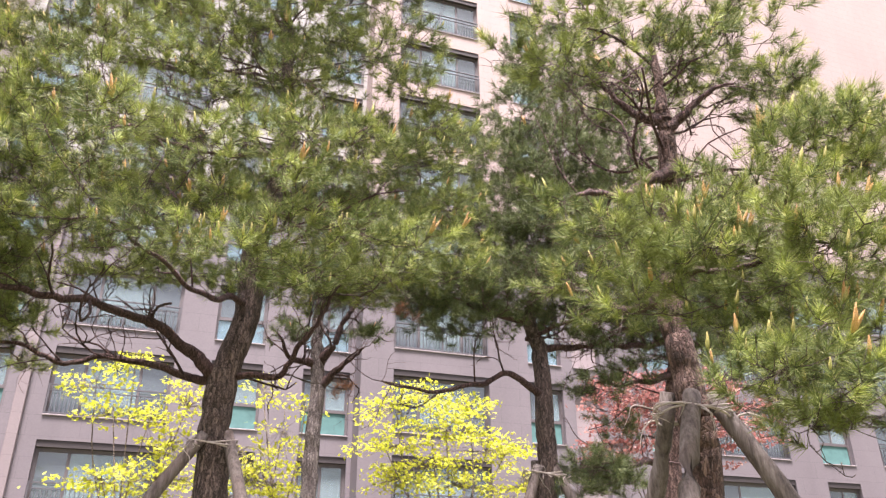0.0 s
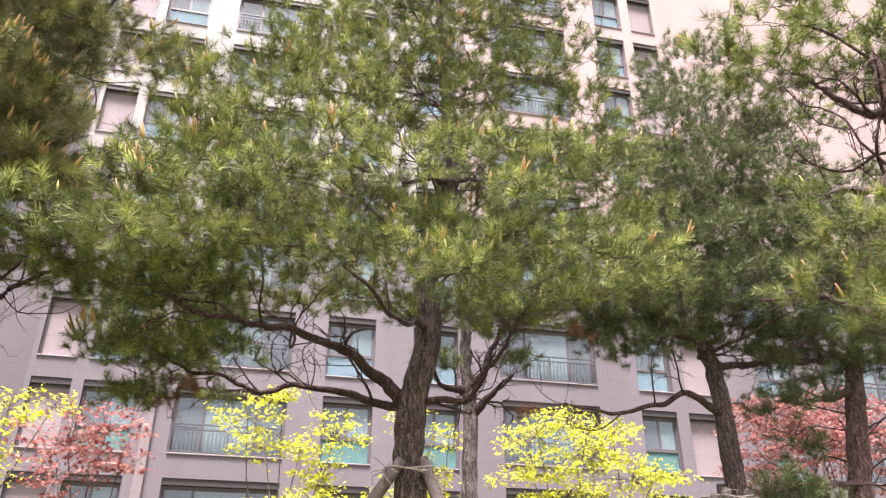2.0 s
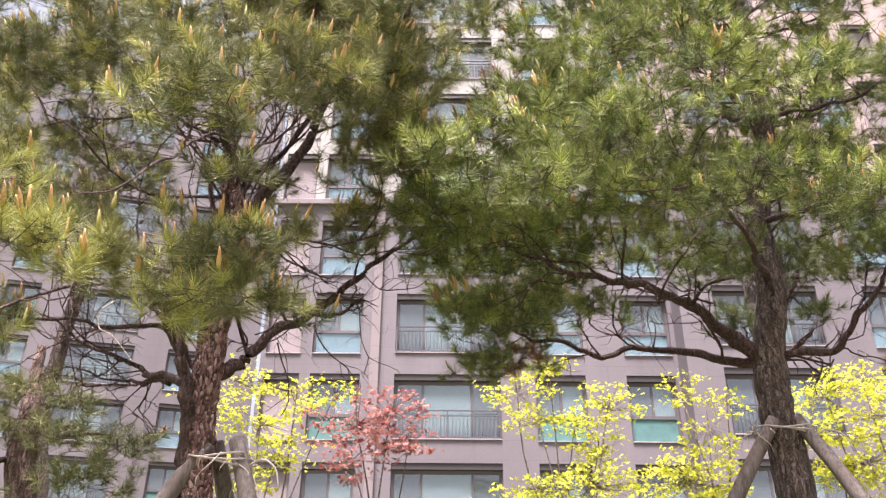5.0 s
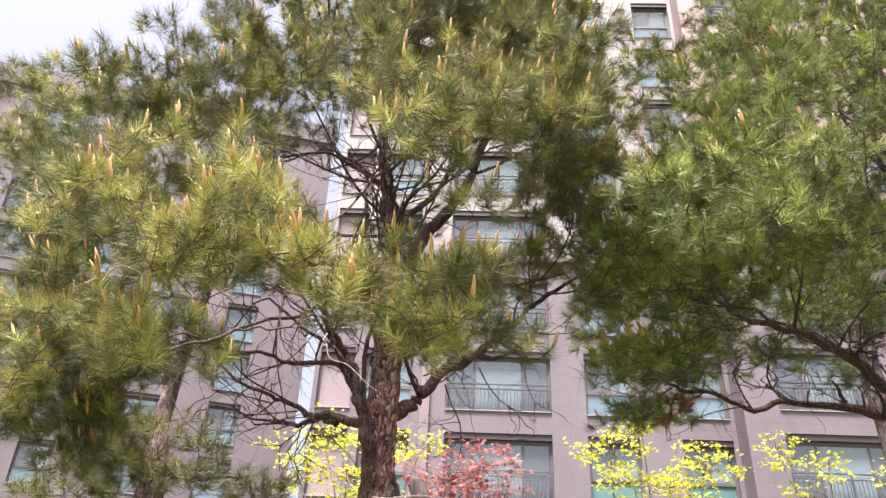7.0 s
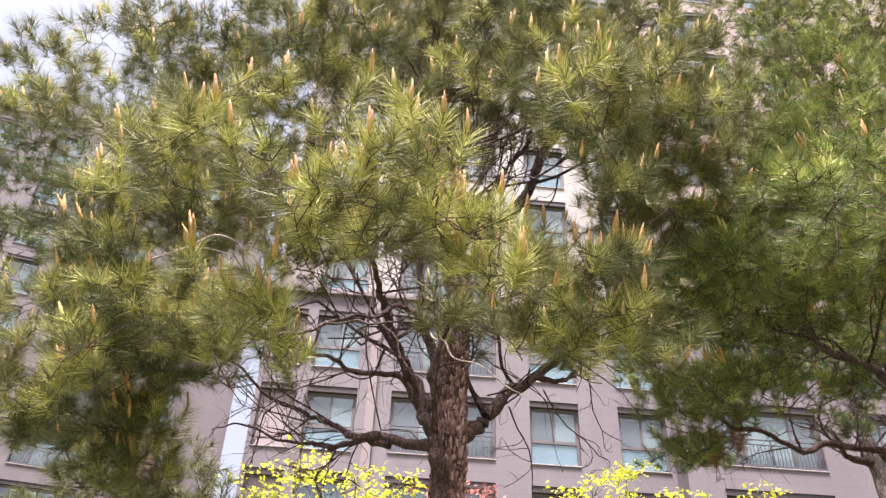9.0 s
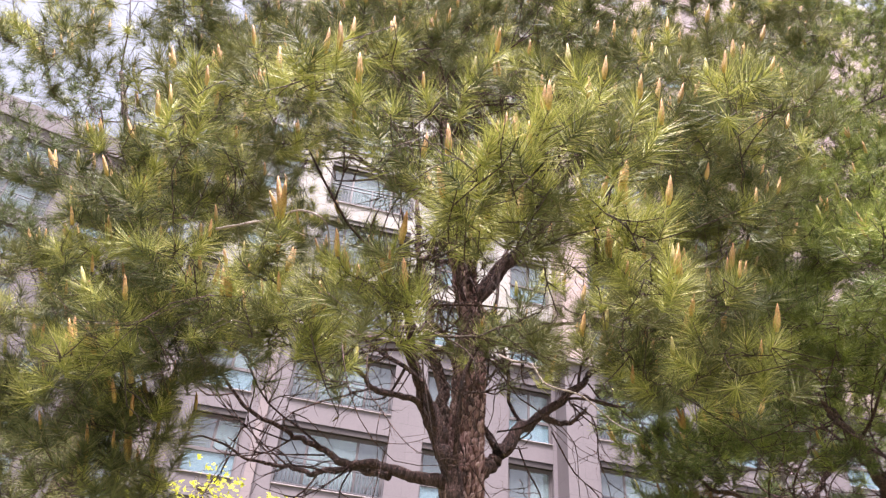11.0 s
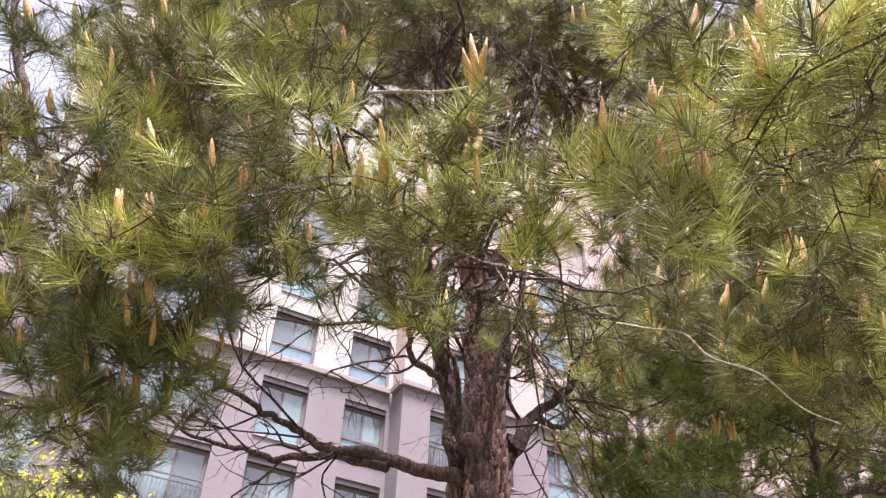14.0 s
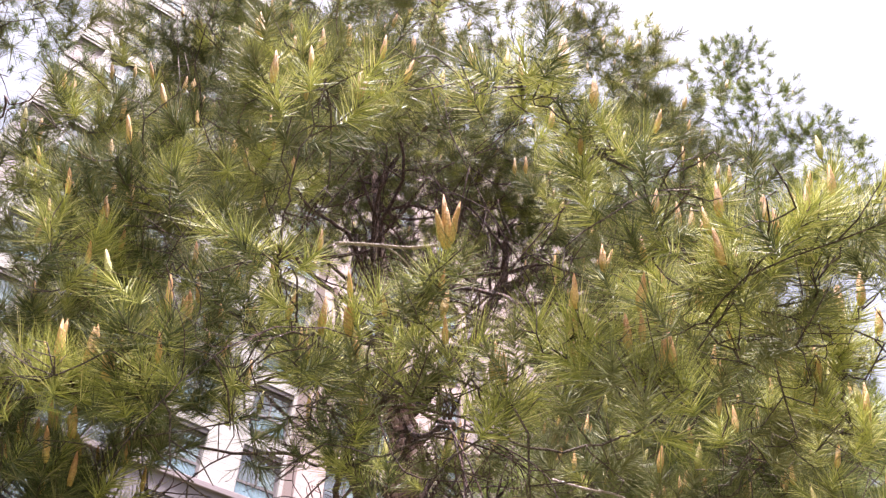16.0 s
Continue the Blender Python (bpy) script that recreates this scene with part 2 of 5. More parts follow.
ROOM = plain("dim_room", (0.2, 0.24, 0.24), 0.9, 0.0, 2)
TEAL = plain("teal_blind", (0.08, 0.17, 0.165), 0.8, 0.0, 3)


def glass_material(name, tint):
    m, n, l, b = material(name, 0.04)
    b.inputs["Base Color"].default_value = (*tint, 1)
    b.inputs["IOR"].default_value = 1.8
    b.inputs["Specular IOR Level"].default_value = 0.9
    b.inputs["Alpha"].default_value = 0.6
    wave = noise_tex(n, l, 1.3, 2.0)
    bump(n, l, b, wave, 0.04, 0.05)
    return m


GLASS = glass_material("window_glass", (0.24, 0.31, 0.33))
GLASS_SCREEN = glass_material("screened_glass", (0.11, 0.13, 0.14))
GLASS_SCREEN.node_tree.nodes["Principled BSDF"].inputs["Alpha"].default_value = 0.8
GLASS_LOW = glass_material("pale_blue_glass", (0.2, 0.3, 0.35))


def ground_material():
    m, n, l, b = material("planting_soil", 0.95)
    col = ramp(n, l, noise_tex(n, l, 0.5, 6.0), [(0.35, (0.065, 0.048, 0.036)), (0.5, (0.075, 0.08, 0.032)), (0.7, (0.095, 0.11, 0.04))])
    l.new(col, b.inputs["Base Color"])
    bump(n, l, b, noise_tex(n, l, 9, 5.0), 0.6, 0.05)
    return m


SOIL = ground_material()


# ---- mesh helpers ----
def mesh_object(name, verts, faces, mat, parent=None, label="", smooth=False, kind=""):
    """One mesh object from plain lists or arrays of vertices and faces."""
    me = bpy.data.meshes.new(name)
    me.from_pydata(verts, [], faces)
    me.materials.append(mat)
    if smooth:
        me.polygons.foreach_set("use_smooth", [True] * len(me.polygons))
    me.update()
    ob = new(name, me)
    if parent is not None:
        ob.parent = parent
    return tagged(ob, label, kind=kind)


def part(name, bm, mat, parent, label=""):
    me = bpy.data.meshes.new(name)
    bm.to_mesh(me)
    bm.free()
    me.materials.append(mat)
    ob = new(name, me)
    ob.parent = parent
    return tagged(ob, label)


def box_bm(x0, x1, y0, y1, z0, z1, bevel=0.0, bm=None):
    bm = bm or bmesh.new()
    m = Matrix.LocRotScale(((x0 + x1) / 2, (y0 + y1) / 2, (z0 + z1) / 2), None, (x1 - x0, y1 - y0, z1 - z0))
    made = bmesh.ops.create_cube(bm, size=1.0, matrix=m)
    if bevel:
        edges = {e for v in made["verts"] for e in v.link_edges}
        bmesh.ops.bevel(bm, geom=list(edges), offset=bevel, segments=1, affect="EDGES")
    return bm


def smooth_line(points, steps):
    """Catmull-Rom through the points."""
    p = np.array(points, float)
    p = np.vstack([2 * p[0] - p[1], p, 2 * p[-1] - p[-2]])
    out = []
    for i in range(1, len(p) - 2):
        for s in np.arange(steps) / steps:
            a, b, c, d = p[i - 1], p[i], p[i + 1], p[i + 2]
            out.append(0.5 * (2 * b + (c - a) * s + (2 * a - 5 * b + 4 * c - d) * s**2 + (3 * b - a - 3 * c + d) * s**3))
    return np.array(out + [p[-2]])


def tube(points, radii, sides, rng, rough=0.0):
    """Vertices and faces of a tapered tube, closed at its ends, with a rough skin."""
    p = np.array(points, float)
    r = np.interp(np.linspace(0, 1, len(p)), np.linspace(0, 1, len(radii)), radii)
    way = np.gradient(p, axis=0)
    way /= np.linalg.norm(way, axis=1)[:, None] + 1e-9
    ref = np.where(np.abs(way[:, 2:3]) > 0.9, [[1.0, 0, 0]], [[0, 0, 1.0]])
    u = np.cross(way, ref)
    u /= np.linalg.norm(u, axis=1)[:, None] + 1e-9
    v = np.cross(way, u)
    ang = np.arange(sides) / sides * 2 * np.pi
    rr = r[:, None] * (1 + rough * rng.uniform(-1, 1, (len(p), sides)))
    verts = (p[:, None] + rr[..., None] * (np.cos(ang)[None, :, None] * u[:, None] + np.sin(ang)[None, :, None] * v[:, None])).reshape(-1, 3)
    i, j = np.meshgrid(np.arange(len(p) - 1), np.arange(sides), indexing="ij")
    a, b = i * sides + j, i * sides + (j + 1) % sides
    faces = np.stack([a, b, b + sides, a + sides], -1).reshape(-1, 4).tolist()
    faces += [list(range(sides))[::-1], list(range((len(p) - 1) * sides, len(p) * sides))]
    return verts, faces


class Joined:
    """Gathers several tubes into one mesh."""

    def __init__(self):
        self.verts, self.faces, self.count = [], [], 0

    def add(self, verts, faces):
        self.verts.append(verts)
        self.faces += [[i + self.count for i in f] for f in faces]
        self.count += len(verts)

    def place(self, name, mat, parent, label="", kind="", smooth=True):
        return mesh_object(name, np.vstack(self.verts).tolist(), self.faces, mat, parent, label, smooth, kind)


def unit(a):
    return a / (np.linalg.norm(a, axis=-1, keepdims=True) + 1e-9)


def needle_mesh(tips, ways, length, count, width, rng, fresh_lit):
    """Needles along the last stretch of each shoot: long narrow blades, steep at its tip and spreading further down."""
    n = len(tips)
    d = np.repeat(unit(ways), count, 0)
    back = rng.uniform(0, 1, (n * count, 1))
    size = np.repeat(length * rng.uniform(0.8, 1.12, (n, 1)), count, 0)
    base = np.repeat(tips, count, 0) - d * (0.08 + back * 0.7) * size
    side = unit(np.cross(d, rng.normal(size=(n * count, 3))))
    spread = np.radians(27 + 42 * back**0.8 + rng.normal(0, 9, (n * count, 1)))
    w = unit(d * np.cos(spread) + side * np.sin(spread))
    flat = unit(np.cross(w, rng.normal(size=(n * count, 3)))) * width * 0.5
    end = base + unit(w - [[0, 0, 0.07]] + rng.normal(0, 0.05, (n * count, 3))) * size * rng.uniform(0.8, 1.08, (n * count, 1))
    verts = np.stack([base - flat, base + flat, end], 1).reshape(-1, 3)
    k = np.arange(n * count) * 3
    me = bpy.data.meshes.new("needles")
    me.vertices.add(len(verts))
    me.vertices.foreach_set("co", verts.astype(np.float32).ravel())
    me.loops.add(len(verts))
    me.loops.foreach_set("vertex_index", np.arange(len(verts), dtype=np.int32))
    me.polygons.add(len(k))
    me.polygons.foreach_set("loop_start", k.astype(np.int32))
    me.polygons.foreach_set("material_index", np.repeat(fresh_lit, count).astype(np.int32))
    me.update(calc_edges=True)
    return me


def leaf_mesh(places, size, rng, lobes=5):
    """Small pointed leaves, each a fan of lobes round its stalk."""
    verts, faces = [], []
    for p in places:
        up = unit(rng.normal(size=3) * 0.6 + [0, 0, 0.9])
        u = unit(np.cross(up, rng.normal(size=3)))
        v = np.cross(up, u)
        s = size * rng.uniform(0.6, 1.2)
        k = len(verts)
        verts.append(p)
        for a in range(lobes):
            t = (a - (lobes - 1) / 2) * 0.75
            r = s * (1.0 - 0.25 * abs(t))
            for t2, r2 in ((t - 0.3, 0.45 * s), (t, r)):
                verts.append(p + (math.cos(t2) * u + math.sin(t2) * v) * r2 - up * 0.2 * r2 * rng.uniform(0, 1))
        faces += [[k, k + 1 + i, k + 2 + i] for i in range(2 * lobes - 1)]
    return verts, faces


def candle_mesh(name, mat, height, thick, fingers):
    """A young shoot: one or more bumpy spindles, beaded towards the foot, that rise from one bud."""
    rng = np.random.default_rng(5 + fingers)
    verts, faces = [], []
    for k in range(fingers):
        h = height * (1.0 if k == 0 else rng.uniform(0.5, 0.9))
        lean = rng.normal(0, 0.14, 2) if k else np.zeros(2)
        t = np.linspace(0, 1, 6)
        spine = np.c_[lean[0] * t * h + 0.4 * thick * np.sign(lean[0]) * (k > 0), lean[1] * t * h, t * h]
        fat = np.interp(t, [0, 0.1, 0.3, 0.5, 0.75, 1], [0.6, 1.0, 1.0, 0.9, 0.7, 0.1]) * thick
        v, f = tube(spine, fat, 5, rng, 0.22)
        faces += [[i + len(verts) for i in q] for q in f]
        verts += v.tolist()
    me = bpy.data.meshes.new(name)
    me.from_pydata(verts, [], faces)
    me.materials.append(mat)
    me.polygons.foreach_set("use_smooth", [True] * len(me.polygons))
    return me


CANDLES = [candle_mesh("young_shoot", CANDLE, 0.05, 0.0054, 1), candle_mesh("young_shoot", CANDLE_PALE, 0.045, 0.0055, 1), candle_mesh("young_shoot", CANDLE, 0.085, 0.006, 4), candle_mesh("young_shoot", CANDLE, 0.055, 0.0054, 2)]


def bark_plates(line, girth, spread, parent, rng):
    """Raised scales of bark on a trunk: ragged upright plates, each lifted at one edge, between two heights."""
    low, high, count = spread
    verts, faces = [], []
    for k in range(count):
        z = rng.uniform(low, high)
        i = int(np.argmin(np.abs(line[:, 2] - z)))
        axis = unit(line[min(i + 1, len(line) - 1)] - line[max(i - 1, 0)])
        a = rng.uniform(0, 2 * np.pi)
        r = girth[i]
        tall, wide = rng.uniform(0.007, 0.03), rng.uniform(0.003, 0.011)
        lift = rng.uniform(0.0003, 0.003)
        u = unit(np.cross(axis, [1.0, 0.3, 0]))
        w = np.cross(axis, u)
        ring = []
        for c in range(7):
            b = c / 7 * 2 * np.pi
            ring.append((wide * math.cos(b) * rng.uniform(0.65, 1.2), tall * math.sin(b) * rng.uniform(0.7, 1.2)))
        n0 = len(verts)
        for scale, height in ((1.12, -0.012), (1.0, lift), (0.55, lift + 0.0025)):
            for across, up in ring:
                t = a + across * scale / r
                out = r * 1.035 + height + 0.003 * up / tall
                verts.append(line[i] + axis * up * scale + (u * math.cos(t) + w * math.sin(t)) * out)
        for h in (0, 7):
            faces += [[n0 + h + c, n0 + h + (c + 1) % 7, n0 + h + 7 + (c + 1) % 7, n0 + h + 7 + c] for c in range(7)]
        faces.append([n0 + 14 + c for c in range(7)])
    mesh_object("flaking_bark", [tuple(v) for v in verts], faces, PLATE, parent, "", kind="stuff")


# ---- pines ----
def pine(name, label, seed, trunk, girth, limbs, limb_girth, pads, density, needles, length, width, shoots, mix_of, bark, leaf, dead=0, inner=0, inner_z=(3.0, 5.0), reach_out=0.9, hanging=(), forks_every=0.3, plates=None, twig=0.003, flat=1.0, fresh_lit_leaf=None, bare=2):
    """A pine: trunk, limbs, and for each clump of its crown a branch with twigs, needles and young shoots.
    pads: middle and half-sizes of each clump. density: shoots per square metre of clump."""
    rng = np.random.default_rng(seed)
    root = new(name)
    root.location = (trunk[0][0], trunk[0][1], 0)
    tagged(root, label, "pine tree", "pines in the garden")
    off = np.array([trunk[0][0], trunk[0][1], 0.0])
    foot = [(trunk[0][0], trunk[0][1], -0.15), (trunk[0][0], trunk[0][1], trunk[0][2] * 0.5)]
    line = smooth_line(foot + list(trunk), 7) - off
    line[:, :2] += rng.normal(0, 0.006, (len(line), 2))
    fine = smooth_line(line, 4)
    v, f = tube(fine, girth, 30, rng, 0.012)
    middle = np.repeat(fine, 30, 0)
    lumps = np.array([0.10 * noise.noise((p[0] * 9, p[1] * 9, p[2] * 4)) + 0.07 * abs(noise.noise((p[0] * 34, p[1] * 34, p[2] * 11))) for p in v])
    v = middle + (v - middle) * (1 + lumps[:, None])
    stem_part = mesh_object("trunk", v.tolist(), f, bark, root, "", True)
    if plates:
        bark_plates(fine, np.interp(np.linspace(0, 1, len(fine)), np.linspace(0, 1, len(girth)), girth), plates, stem_part, rng)
    skeleton, sizes = [line[12:]], [np.interp(np.linspace(0, 1, len(line)), np.linspace(0, 1, len(girth)), girth)[12:]]
    starts = []
    for limb in limbs:
        # a limb that springs from the trunk begins inside it
        to_axis = np.linalg.norm(line - (np.array(limb[0]) - off), axis=1)
        if 0.05 < to_axis.min() < 0.2:
            limb = [tuple(line[np.argmin(to_axis)] + off - [0, 0, 0.03])] + list(limb)
        p = smooth_line(limb, 6) - off
        r0 = limb_girth[min(len(skeleton) - 1, len(limb_girth) - 1)] * rng.uniform(0.95, 1.05)
        p[1:] += rng.normal(0, 0.1 * r0 + 0.002, (len(p) - 1, 3))
        sway = rng.uniform(0, 6.28, 3)
        along = np.r_[0, np.cumsum(np.linalg.norm(np.diff(p, axis=0), axis=1))]
        p += 0.016 * np.minimum(along / 0.3, 1)[:, None] * np.c_[np.sin(along * 10 + sway[0]), np.sin(along * 9 + sway[1]), np.sin(along * 12 + sway[2])]
        v, f = tube(smooth_line(p, 3), [r0 * 1.35, r0 * 0.86, r0 * 0.62, r0 * 0.44, r0 * 0.2], 11, rng, 0.1)
        stout = r0 > 0.05
        mesh_object("second_stem" if stout else "limb", v.tolist(), f, bark if stout else LIMB, root, "", True)
        # crooked side branches that fork towards the needles
        span = np.linalg.norm(np.diff(p, axis=0), axis=1).sum()
        for s in np.linspace(0.3, 0.96, 0 if stout else max(3, int(span / forks_every))):
            q = int(s * (len(p) - 2))
            turned = unit(unit(p[q + 1] - p[q]) * 0.8 + rng.normal(0, 0.6, 3) + [0, 0, 0.15])
            starts.append((p[q], turned, min(0.75, 0.22 + 0.28 * span) * rng.uniform(0.6, 1.1), r0 * (1 - 0.75 * s) * 0.5, 1))
        skeleton.append(p)
        sizes.append(np.linspace(r0, r0 * 0.25, len(p)))
    # crooked, mostly bare boughs that fork again and again inside the crown
    for k in range(inner):
        z = inner_z[0] + (inner_z[1] - inner_z[0]) * (k + rng.random()) / inner
        at = line[np.argmin(np.abs(line[:, 2] - z))]
        turn = k * 2.4 + rng.normal(0, 0.3)
        way = np.array([math.cos(turn), math.sin(turn), rng.uniform(0.15, 0.7)])
        starts.append((at, unit(way), reach_out * rng.uniform(0.6, 1.1), rng.uniform(0.007, 0.012), 0))
    for x, y, z, dx, dy, dz, size in hanging:
        starts.append((np.array([x, y, z]) - off, unit(np.array([dx, dy, dz])), size, 0.0055, 1))
    for start in starts:
        wood = Joined()
        ends = [start]
        while ends:
            at, way, size, r, level = ends.pop()
            p = [at]
            for s in range(4):
                way = unit(way + rng.normal(0, 0.34, 3) + [0, 0, 0.05])
                p.append(p[-1] + way * size / 4)
            p = smooth_line(p, 2)
            wood.add(*tube(p, [r, r * 0.75, r * 0.5], 5 if level == 0 else 3, rng, 0.1))
            if level < 3:
                for s in range(4 if level < 2 else 2):
                    q = int(rng.integers(2, len(p)))
                    ends.append((p[q], unit(way + rng.normal(0, 0.65, 3)), size * rng.uniform(0.35, 0.6), r * 0.52, level + 1))
            if level == 0:
                skeleton.append(p)
                sizes.append(np.linspace(r, r * 0.5, len(p)))
        wood.place("bough", LIMB, root)
    bones, thick = np.vstack(skeleton), np.concatenate(sizes)
    middles = np.array([p[:3] for p in pads]) - off
    order = np.argsort([np.linalg.norm(bones - m, axis=1).min() for m in middles])
    for k in order:
        x, y, z, rx, rz = pads[k]
        rz *= flat
        c = middles[k]
        # the branch springs from the nearest wood that lies no higher than the clump
        gap = bones - c
        cost = np.linalg.norm(gap * [1, 1, 1.25], axis=1) + np.where(gap[:, 2] > -0.02, 0.25, 0)
        near = int(np.argmin(cost))
        start = bones[near]
        heart = c - [0, 0, 0.5 * rz]
        reach = np.linalg.norm(heart - start)
        bend = (start + heart) / 2 + rng.normal(0, 0.06 * reach, 3) - [0, 0, 0.05 * reach]
        stem = smooth_line([start, bend, heart, heart + (heart - bend) * 0.3 + [0, 0, 0.25 * rz]], 6)
        stem[1:] += rng.normal(0, 0.006, (len(stem) - 1, 3))
        wood = Joined()
        r0 = min(0.75 * thick[near], 0.0035 + 0.006 * reach)
        r0 = max(r0, 1.2 * twig)
        wood.add(*tube(stem, [r0, r0 * 0.8, r0 * 0.6, twig * 0.8], 4, rng, 0.1))
        bones = np.vstack([bones, stem[2:]])
        thick = np.concatenate([thick, np.linspace(r0, 0.003, len(stem) - 2)])
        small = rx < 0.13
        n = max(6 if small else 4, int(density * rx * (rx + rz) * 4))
        u = unit(rng.normal(size=(n, 3))) * rng.uniform(0.25, 1, (n, 1)) ** 0.45
        u[:, 2] = np.abs(u[:, 2]) * 1.35 - 0.5
        tips = c + u * [rx, rx, rz]
        tips += rng.normal(0, 0.035, tips.shape)
        # shoots turn up and away from the trunk
        outward = unit((c - line[np.argmin(np.abs(line[:, 2] - c[2]))]) * [1, 1, 0])
        ways = unit(u * [1, 1, 0.5] + [0, 0, 0.62] + 0.3 * outward + rng.normal(0, 0.22, (n, 3)))
        # twigs fork from the branch or from an earlier twig towards each shoot
        forks = list(stem[len(stem) // 3 :])
        near_first = np.argsort(np.linalg.norm(tips - heart, axis=1))
        for m in near_first:
            spots = np.array(forks)
            away = np.linalg.norm(spots - tips[m], axis=1) + np.where(spots[:, 2] > tips[m, 2], 0.12, 0) + rng.uniform(0, 0.05, len(spots))
            at = spots[int(np.argmin(away))]
            way = tips[m] - at
            mid = at + way * 0.5 + rng.normal(0, 0.12, 3) * np.linalg.norm(way) - [0, 0, 0.02]
            wood.add(*tube([at, mid, tips[m] + ways[m] * 0.01], [twig, twig * 0.75, twig * 0.6], 3, rng, 0.1))
            forks.append(mid)
        # bare, crooked twigs below the needles
        for m in range(bare):
            at = stem[rng.integers(1, len(stem) * 2 // 3)]
            way = unit(rng.normal(size=3) * [1, 1, 0.45] + unit(heart - start) * 0.7 - [0, 0, 0.25])
            size = rng.uniform(0.1, 0.3)
            p = np.array([at, at + way * size * 0.4 + rng.normal(0, 0.03, 3), at + way * size * 0.75 + rng.normal(0, 0.04, 3), at + way * size + rng.normal(0, 0.05, 3)])
            p = smooth_line(p, 2)
            wood.add(*tube(p, [0.0026, 0.0015], 3, rng, 0.1))
            for side in range(2):
                q = p[rng.integers(2, 6)]
                end = q + unit(way + rng.normal(0, 0.8, 3)) * size * 0.4
                wood.add(*tube(smooth_line([q, (q + end) / 2 + rng.normal(0, 0.015, 3), end], 1), [0.0019, 0.0011], 3, rng))
        branch = wood.place("branch", TWIG, root)
        # shoots at the top of a clump bear fresh needles, with the light on clump tops put into their colour; the small
        # outer clumps bear nearly only these
        fresh_lit = (u[:, 2] > -0.1) & (rng.random(n) < (0.95 if small else 0.34))
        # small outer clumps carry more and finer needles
        me = needle_mesh(tips, ways, length, int(needles * (0.9 if small else 1.0 if rx < 0.4 else 0.72)), width * (0.9 if small else 1.0 if rx < 0.4 else 1.25), rng, fresh_lit)
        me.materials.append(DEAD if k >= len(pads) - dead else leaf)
        me.materials.append(DEAD if k >= len(pads) - dead else fresh_lit_leaf or leaf)
        crown = new("needle_clump", me)
        crown.parent = branch
        tagged(crown, kind="stuff")
        if k >= len(pads) - dead:
            continue
        for m in range(n):
            if rng.random() < shoots * (1.0 if rx < 0.3 else 0.4) and u[m, 2] > 0.0:
                ob = new("young_shoot", CANDLES[int(rng.choice(4, p=mix_of))])
                ob.parent = branch
                s = rng.uniform(1.0, 1.7)
                way = Vector(ways[m] * 0.2 + 0.3 * outward + [0, 0, 0.9] + rng.normal(0, 0.06, 3))
                ob.matrix_basis = Matrix.LocRotScale(Vector(tips[m] + ways[m] * 0.01), way.to_track_quat("Z", "Y"), (s, s, s))
    return root


clumps_a_a = [
    (-1.66, 4.86, 3.53, 0.35, 0.16), (-1.33, 4.46, 3.55, 0.32, 0.14), (-1.3, 5.16, 3.6, 0.42, 0.14),
    (-1.0, 4.46, 3.67, 0.36, 0.16), (-0.82, 4.36, 3.91, 0.37, 0.16), (-0.54, 4.56, 3.67, 0.37, 0.16),
    (-0.3, 5.46, 3.85, 0.43, 0.15), (-0.1, 4.26, 3.64, 0.32, 0.15), (0.14, 4.16, 3.48, 0.26, 0.13),
    (0.42, 4.06, 3.39, 0.29, 0.13), (0.34, 4.46, 3.96, 0.29, 0.11), (0.89, 4.26, 3.44, 0.35, 0.14),
    (0.6, 3.96, 3.57, 0.3, 0.13), (0.99, 3.86, 3.57, 0.26, 0.11), (1.37, 3.96, 3.56, 0.31, 0.14),
    (1.44, 4.76, 3.77, 0.36, 0.14), (1.99, 4.86, 3.83, 0.34, 0.15), (-1.14, 4.46, 3.98, 0.3, 0.13),
]
clumps_a_b = [
    (-1.44, 4.76, 4.04, 0.31, 0.16), (-0.59, 4.46, 4.11, 0.34, 0.15), (-0.29, 4.06, 4.13, 0.31, 0.15),
    (0.16, 4.26, 4.18, 0.34, 0.13), (0.48, 4.46, 4.5, 0.31, 0.12), (0.65, 3.76, 3.75, 0.25, 0.14),
    (1.07, 4.26, 4.39, 0.35, 0.14), (1.68, 4.96, 4.73, 0.42, 0.18), (0.71, 4.06, 4.28, 0.25, 0.11),
    (-0.97, 4.76, 4.64, 0.32, 0.19), (-0.63, 4.66, 4.81, 0.37, 0.19), (-0.14, 4.86, 5.11, 0.4, 0.18),
    (0.19, 5.06, 5.72, 0.44, 0.22), (0.75, 5.16, 6.05, 0.53, 0.23), (1.14, 4.86, 5.58, 0.43, 0.19),
    (1.61, 5.06, 5.96, 0.41, 0.23), (1.68, 4.96, 5.43, 0.34, 0.2), (-0.29, 5.26, 5.91, 0.46, 0.23),
]
